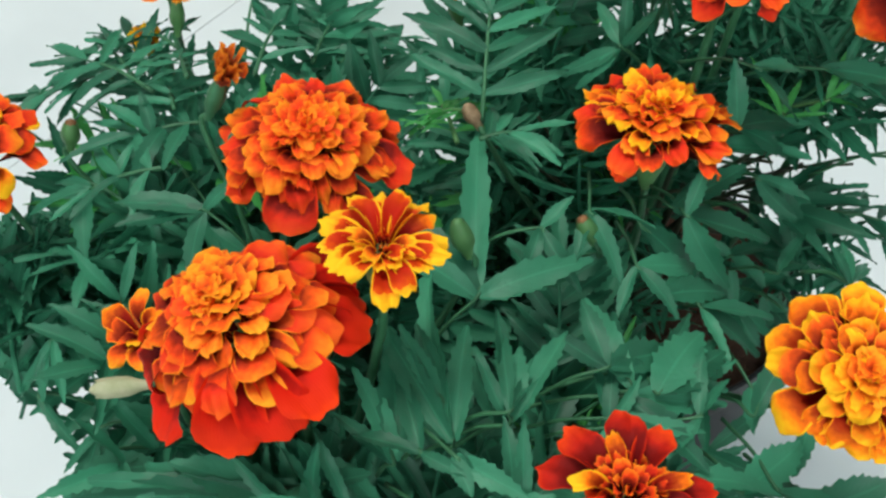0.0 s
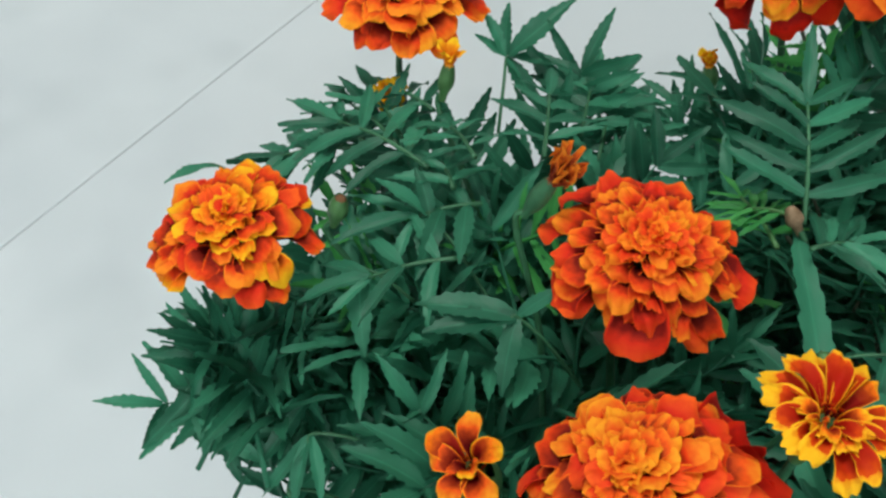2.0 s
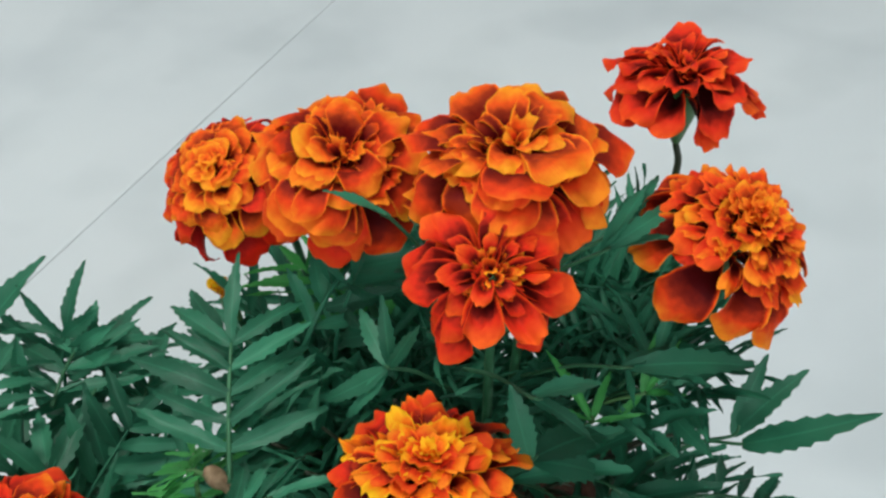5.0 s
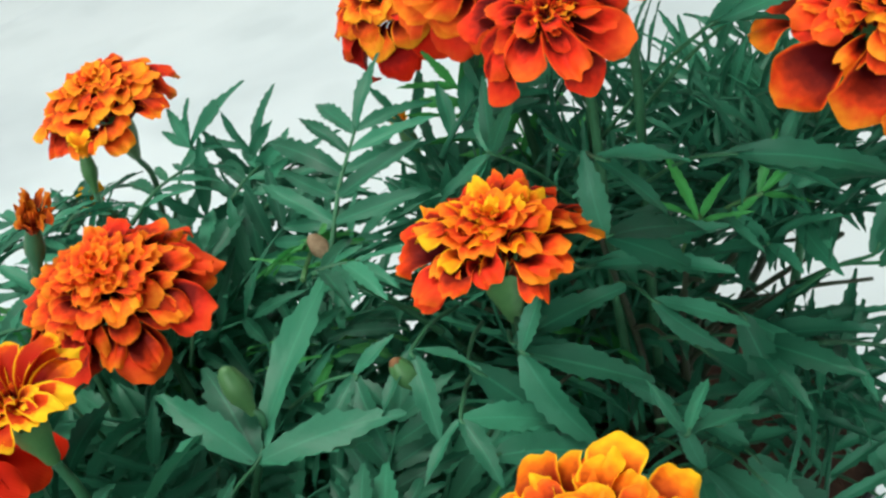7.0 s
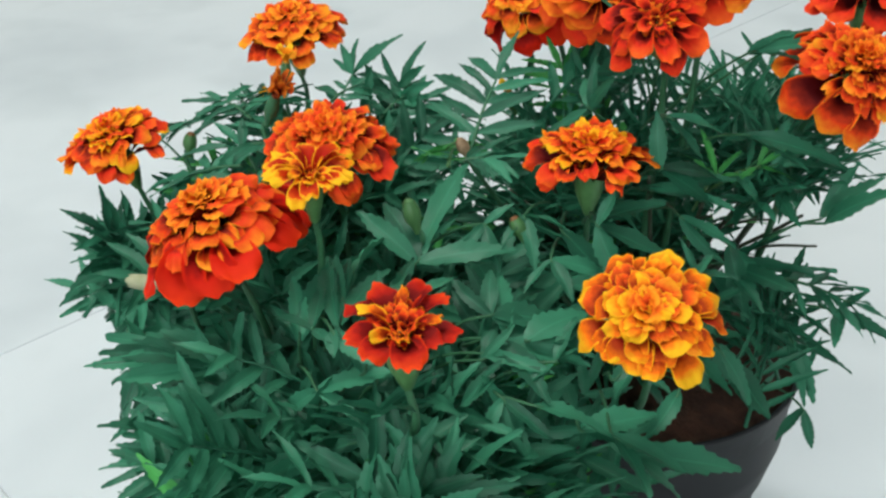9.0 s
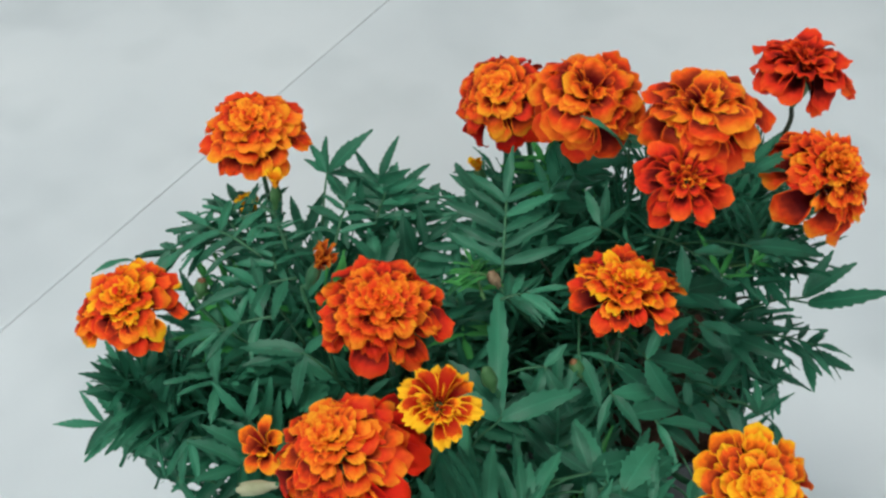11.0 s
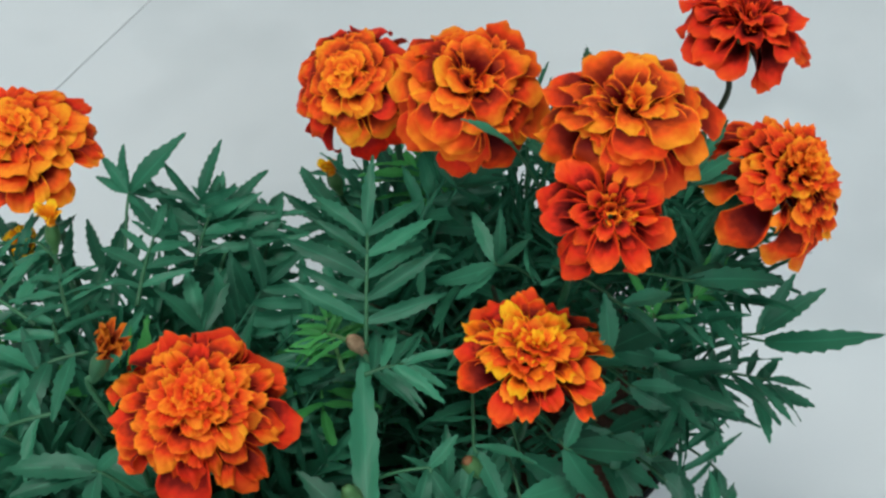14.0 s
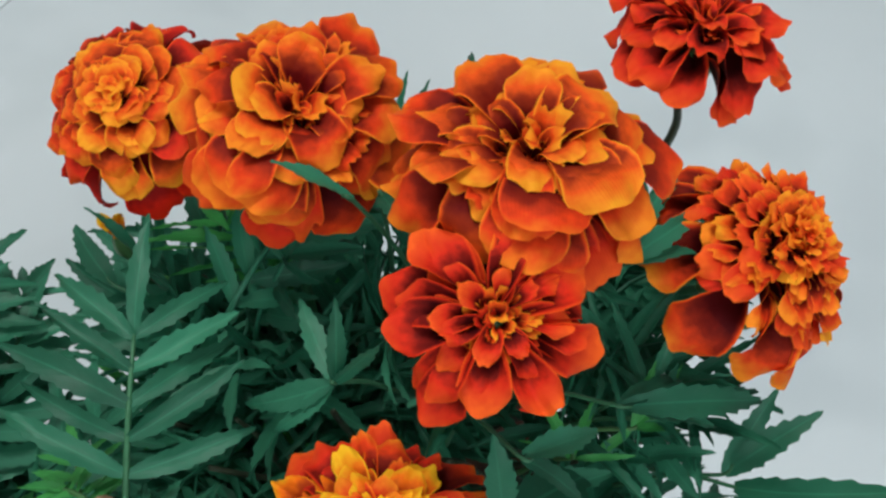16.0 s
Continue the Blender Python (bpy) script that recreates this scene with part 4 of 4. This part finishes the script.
spray(PLANT_R, (0.101, -0.044, 0.246), [(0.096, -0.041, 0.256), (0.113, -0.028, 0.237), (0.105, -0.027, 0.245)], 0.6, seed=590)
spray(PLANT_R, (0.101, 0.001, 0.205), [(0.119, 0.020, 0.196), (0.113, 0.022, 0.204)], 0.7, seed=591)
spray(PLANT_R, (0.106, 0.017, 0.180), [(0.119, 0.022, 0.153)], 1.2, seed=592)
spray(PLANT_L, (0.005, -0.090, 0.242), [(-0.007, -0.032, 0.247), (0.007, -0.055, 0.247), (-0.013, -0.054, 0.247)], 0.8, seed=594)
spray(PLANT_L, (-0.008, -0.090, 0.235), [(-0.015, -0.070, 0.245), (-0.007, -0.059, 0.247), (-0.021, -0.080, 0.242)], 0.9, seed=595)
spray(PLANT_L, (0.017, -0.085, 0.243), [(0.021, -0.066, 0.249), (0.008, -0.069, 0.249)], 0.9, seed=596)
spray(PLANT_L, (-0.032, -0.092, 0.223), [(-0.071, -0.093, 0.212), (-0.082, -0.088, 0.223), (-0.067, -0.087, 0.221), (-0.059, -0.082, 0.225)], 1.25, seed=597)
spray(PLANT_L, (-0.058, -0.059, 0.166), [(-0.104, -0.054, 0.165), (-0.092, -0.060, 0.153), (-0.077, -0.055, 0.154)], 1.0, seed=598)
spray(PLANT_L, (0.017, -0.085, 0.243), [(0.015, -0.052, 0.247), (0.033, -0.061, 0.247), (0.026, -0.074, 0.247)], 0.7, seed=600)
spray(PLANT_L, (-0.002, -0.092, 0.242), [(-0.007, -0.070, 0.243), (0.007, -0.100, 0.244), (-0.018, -0.086, 0.241)], 0.8, seed=601)
spray(PLANT_L, (0.042, -0.069, 0.225), [(0.060, -0.062, 0.225), (0.039, -0.052, 0.230), (0.064, -0.075, 0.225)], 0.8, seed=602)
spray(PLANT_R, (0.091, 0.018, 0.178), [(0.115, 0.015, 0.162), (0.100, -0.003, 0.175), (0.117, 0.024, 0.180)], 1.0, seed=603)
spray(PLANT_R, (0.066, -0.016, 0.243), [(0.077, -0.025, 0.222), (0.091, -0.014, 0.231), (0.072, -0.009, 0.254)], 1.0, seed=604)
spray(PLANT_R, (0.070, -0.032, 0.225), [(0.088, -0.036, 0.209), (0.075, -0.051, 0.225), (0.093, -0.027, 0.215)], 0.9, seed=605)
spray(PLANT_R, (0.053, -0.026, 0.234), [(0.064, -0.038, 0.229), (0.076, -0.017, 0.226), (0.047, -0.039, 0.228)], 0.9, seed=606)
spray(PLANT_R, (0.041, -0.013, 0.242), [(0.057, -0.020, 0.244), (0.050, -0.031, 0.234), (0.036, -0.027, 0.237)], 0.9, seed=607)
spray(PLANT_L, (0.028, -0.017, 0.239), [(0.037, -0.033, 0.231), (0.023, -0.033, 0.233), (0.037, -0.012, 0.245)], 0.9, seed=608)
spray(PLANT_R, (0.075, 0.012, 0.243), [(0.107, 0.016, 0.241), (0.086, 0.015, 0.244)], 0.8, seed=609)
spray(PLANT_R, (0.087, 0.019, 0.243), [(0.106, 0.018, 0.247)], 1.2, seed=610)
spray(PLANT_R, (0.100, 0.026, 0.244), [(0.089, 0.028, 0.250), (0.093, 0.042, 0.255), (0.106, 0.037, 0.250), (0.112, 0.023, 0.247)], 0.6, seed=611, young=True)
spray(PLANT_R, (0.113, 0.030, 0.247), [(0.126, 0.039, 0.254), (0.117, 0.038, 0.259), (0.125, 0.032, 0.244), (0.105, 0.027, 0.241)], 0.6, seed=612, young=True)
spray(PLANT_R, (0.117, 0.036, 0.251), [(0.125, 0.045, 0.264), (0.112, 0.054, 0.259), (0.106, 0.046, 0.254)], 0.6, seed=613)

spray(PLANT_L, (-0.141, 0.012, 0.186), [(-0.163, 0.009, 0.190), (-0.161, -0.010, 0.172), (-0.143, -0.011, 0.175), (-0.136, -0.005, 0.176), (-0.160, 0.024, 0.194)], 0.72, seed=620)
spray(PLANT_L, (-0.127, 0.022, 0.194), [(-0.141, 0.013, 0.187), (-0.133, 0.002, 0.182), (-0.124, 0.000, 0.183)], 0.8, seed=621)
spray(PLANT_L, (-0.113, -0.014, 0.190), [(-0.125, -0.023, 0.170), (-0.119, -0.026, 0.171), (-0.108, -0.028, 0.178)], 0.7, seed=622)
spray(PLANT_L, (-0.119, -0.022, 0.174), [(-0.104, -0.040, 0.166)], 0.7, seed=623)
spray(PLANT_L, (-0.091, -0.046, 0.190), [(-0.102, -0.055, 0.180), (-0.100, -0.067, 0.170), (-0.085, -0.062, 0.178)], 0.8, seed=624)
leaf(PLANT_R, (0.108, 0.050, 0.222), (0.143, 0.030, 0.243), 0.022, 4, 0, seed=625, wide=0.8)
spray(PLANT_R, (0.106, 0.032, 0.205), [(0.133, 0.013, 0.209), (0.127, 0.042, 0.215), (0.119, 0.010, 0.203), (0.136, 0.030, 0.207)], 0.9, seed=640)
spray(PLANT_R, (0.137, 0.024, 0.231), [(0.152, 0.001, 0.259)], 0.85, seed=626, face=(-0.5, -0.55, 0.65))
spray(PLANT_R, (0.136, 0.027, 0.231), [(0.151, 0.029, 0.250), (0.144, 0.035, 0.250)], 1.0, seed=632, face=(-0.5, -0.6, 0.6))
leaf(PLANT_R, (0.122, 0.034, 0.201), (0.170, 0.034, 0.189), 0.021, 4, 0, seed=627, wide=0.62)
spray(PLANT_R, (0.147, 0.035, 0.189), [(0.168, 0.028, 0.183), (0.149, 0.013, 0.190), (0.157, 0.041, 0.195)], 0.95, seed=628)
spray(PLANT_R, (0.140, 0.026, 0.149), [(0.146, 0.020, 0.135), (0.131, 0.011, 0.144)], 0.9, seed=629)
spray(PLANT_R, (0.110, 0.021, 0.171), [(0.127, 0.012, 0.152)], 1.3, seed=630)
spray(PLANT_R, (0.131, 0.040, 0.172), [(0.156, 0.035, 0.165), (0.146, 0.031, 0.150), (0.140, 0.026, 0.150)], 0.8, seed=631)


def bush(plant, centre, count, reach_x, reach_y, low, top, seed, pw=4.0, inner=0.2, thin=False, deep=0.085):
    """Fills the inside of a plant with leaves that rise from its middle."""
    rnd = random.Random(seed)
    for i in range(count):
        az, k = i * 2.39996, math.sqrt((i + 0.5) / count)
        out = Vector((math.cos(az), math.sin(az), 0))
        d = (inner + (1 - inner) * k) * rnd.uniform(0.85, 1.08)
        z = top - (top - low) * k ** pw - deep * rnd.random() ** 1.4
        tip = centre + Vector((out.x * d * reach_x, out.y * d * reach_y, z))
        base = tip - out * rnd.uniform(0.028, 0.05) * (0.4 + 0.6 * k) + Vector((rnd.uniform(-0.015, 0.015), rnd.uniform(-0.015, 0.015), -rnd.uniform(0.012, 0.045) * (1 - 0.6 * k ** 4)))
        run = tip - base
        long = max(run.length, 0.042) * rnd.uniform(0.95, 1.2)
        face = Vector((rnd.uniform(-0.5, 0.5), rnd.uniform(-0.7, 0.3), 1)) + out * 0.3
        piece("leaf", rnd.choice(THIN_FRONDS if thin else FRONDS), plant, axes(base, run, face, (long, long, long), rnd.uniform(-0.4, 0.4)))


bush(PLANT_R, Vector((0.068, 0.078, 0)), 30, 0.032, 0.036, 0.190, 0.245, 4200, 3.0, 0.1, True, 0.06)
# the shaded inside of both plants, below the leaves that catch the light
bush(PLANT_R, Vector((0.034, 0.090, 0)), 60, 0.046, 0.052, 0.130, 0.225, 4000, 3.0, 0.1)
bush(PLANT_L, Vector((-0.112, 0.026, 0)), 24, 0.022, 0.024, 0.178, 0.214, 4907, 3.0, 0.1, deep=0.05)
bush(PLANT_L, Vector((-0.130, 0.014, 0)), 20, 0.023, 0.024, 0.182, 0.202, 5217, 3.0, 0.1, deep=0.03)
bush(PLANT_L, Vector((-0.042, 0.012, 0)), 80, 0.066, 0.082, 0.115, 0.190, 4600, 3.0, 0.1)
bush(PLANT_L, Vector((-0.046, -0.006, 0)), 82, 0.070, 0.100, 0.170, 0.235, 1000)
bush(PLANT_L, Vector((-0.062, 0.052, 0)), 50, 0.066, 0.060, 0.195, 0.240, 1400, 5.0, 0.1)
bush(PLANT_L, Vector((-0.092, 0.016, 0)), 28, 0.036, 0.044, 0.155, 0.225, 1700, 3.0, 0.1)
bush(PLANT_L, Vector((0.006, -0.093, 0)), 56, 0.068, 0.046, 0.186, 0.234, 2000, 3.0, 0.1, deep=0.035)
bush(PLANT_L, Vector((0.038, -0.128, 0)), 14, 0.026, 0.022, 0.205, 0.240, 2150, 3.0, 0.3, deep=0.03)
bush(PLANT_L, Vector((0.040, -0.045, 0)), 34, 0.055, 0.050, 0.175, 0.230, 2300, 3.0, 0.1)
bush(PLANT_L, Vector((-0.010, 0.050, 0)), 16, 0.030, 0.050, 0.195, 0.235, 2500, 3.0, 0.1)
bush(PLANT_R, Vector((0.042, 0.066, 0)), 40, 0.052, 0.075, 0.18, 0.245, 3000, 4.0, 0.2, True)
bush(PLANT_R, Vector((0.045, 0.085, 0)), 46, 0.050, 0.045, 0.205, 0.262, 3300, 4.0, 0.05)
bush(PLANT_R, Vector((0.122, 0.044, 0)), 9, 0.016, 0.020, 0.185, 0.212, 3800, 3.0, 0.2, True, 0.03)
bush(PLANT_R, Vector((0.112, 0.074, 0)), 40, 0.046, 0.050, 0.235, 0.257, 3600, 3.0, 0.1, True, 0.015)


def stalks(plant, centre, count, reach, top, seed):
    """Dark bare side shoots that fork outwards from the soil."""
    rnd = random.Random(seed)
    for i in range(count):
        az = i * 2.39996
        out = Vector((math.cos(az), math.sin(az), 0)) * reach * rnd.uniform(0.55, 1.05)
        foot = Vector((centre.x + rnd.uniform(-0.012, 0.012), centre.y + rnd.uniform(-0.012, 0.012), 0.1))
        tip = Vector((centre.x, centre.y, top + rnd.uniform(-0.03, 0.01))) + out
        stem(plant, [foot, foot.lerp(tip, 0.5) + Vector((0, 0, 0.012)) - out * 0.12, tip], 0.0014, 0.0007, DARK_STEM)
        for k in range(2):
            knee = foot.lerp(tip, rnd.uniform(0.45, 0.8)) + Vector((0, 0, 0.010)) - out * 0.10
            end = knee + out * rnd.uniform(0.2, 0.5) + Vector((rnd.uniform(-0.018, 0.018), rnd.uniform(-0.018, 0.018), rnd.uniform(0.0, 0.025)))
            stem(plant, [knee, knee.lerp(end, 0.5) + Vector((0, 0, 0.003)), end], 0.0008, 0.0005, DARK_STEM)


stalks(PLANT_R, RIGHT, 16, 0.062, 0.235, 77)
floor_tiles()
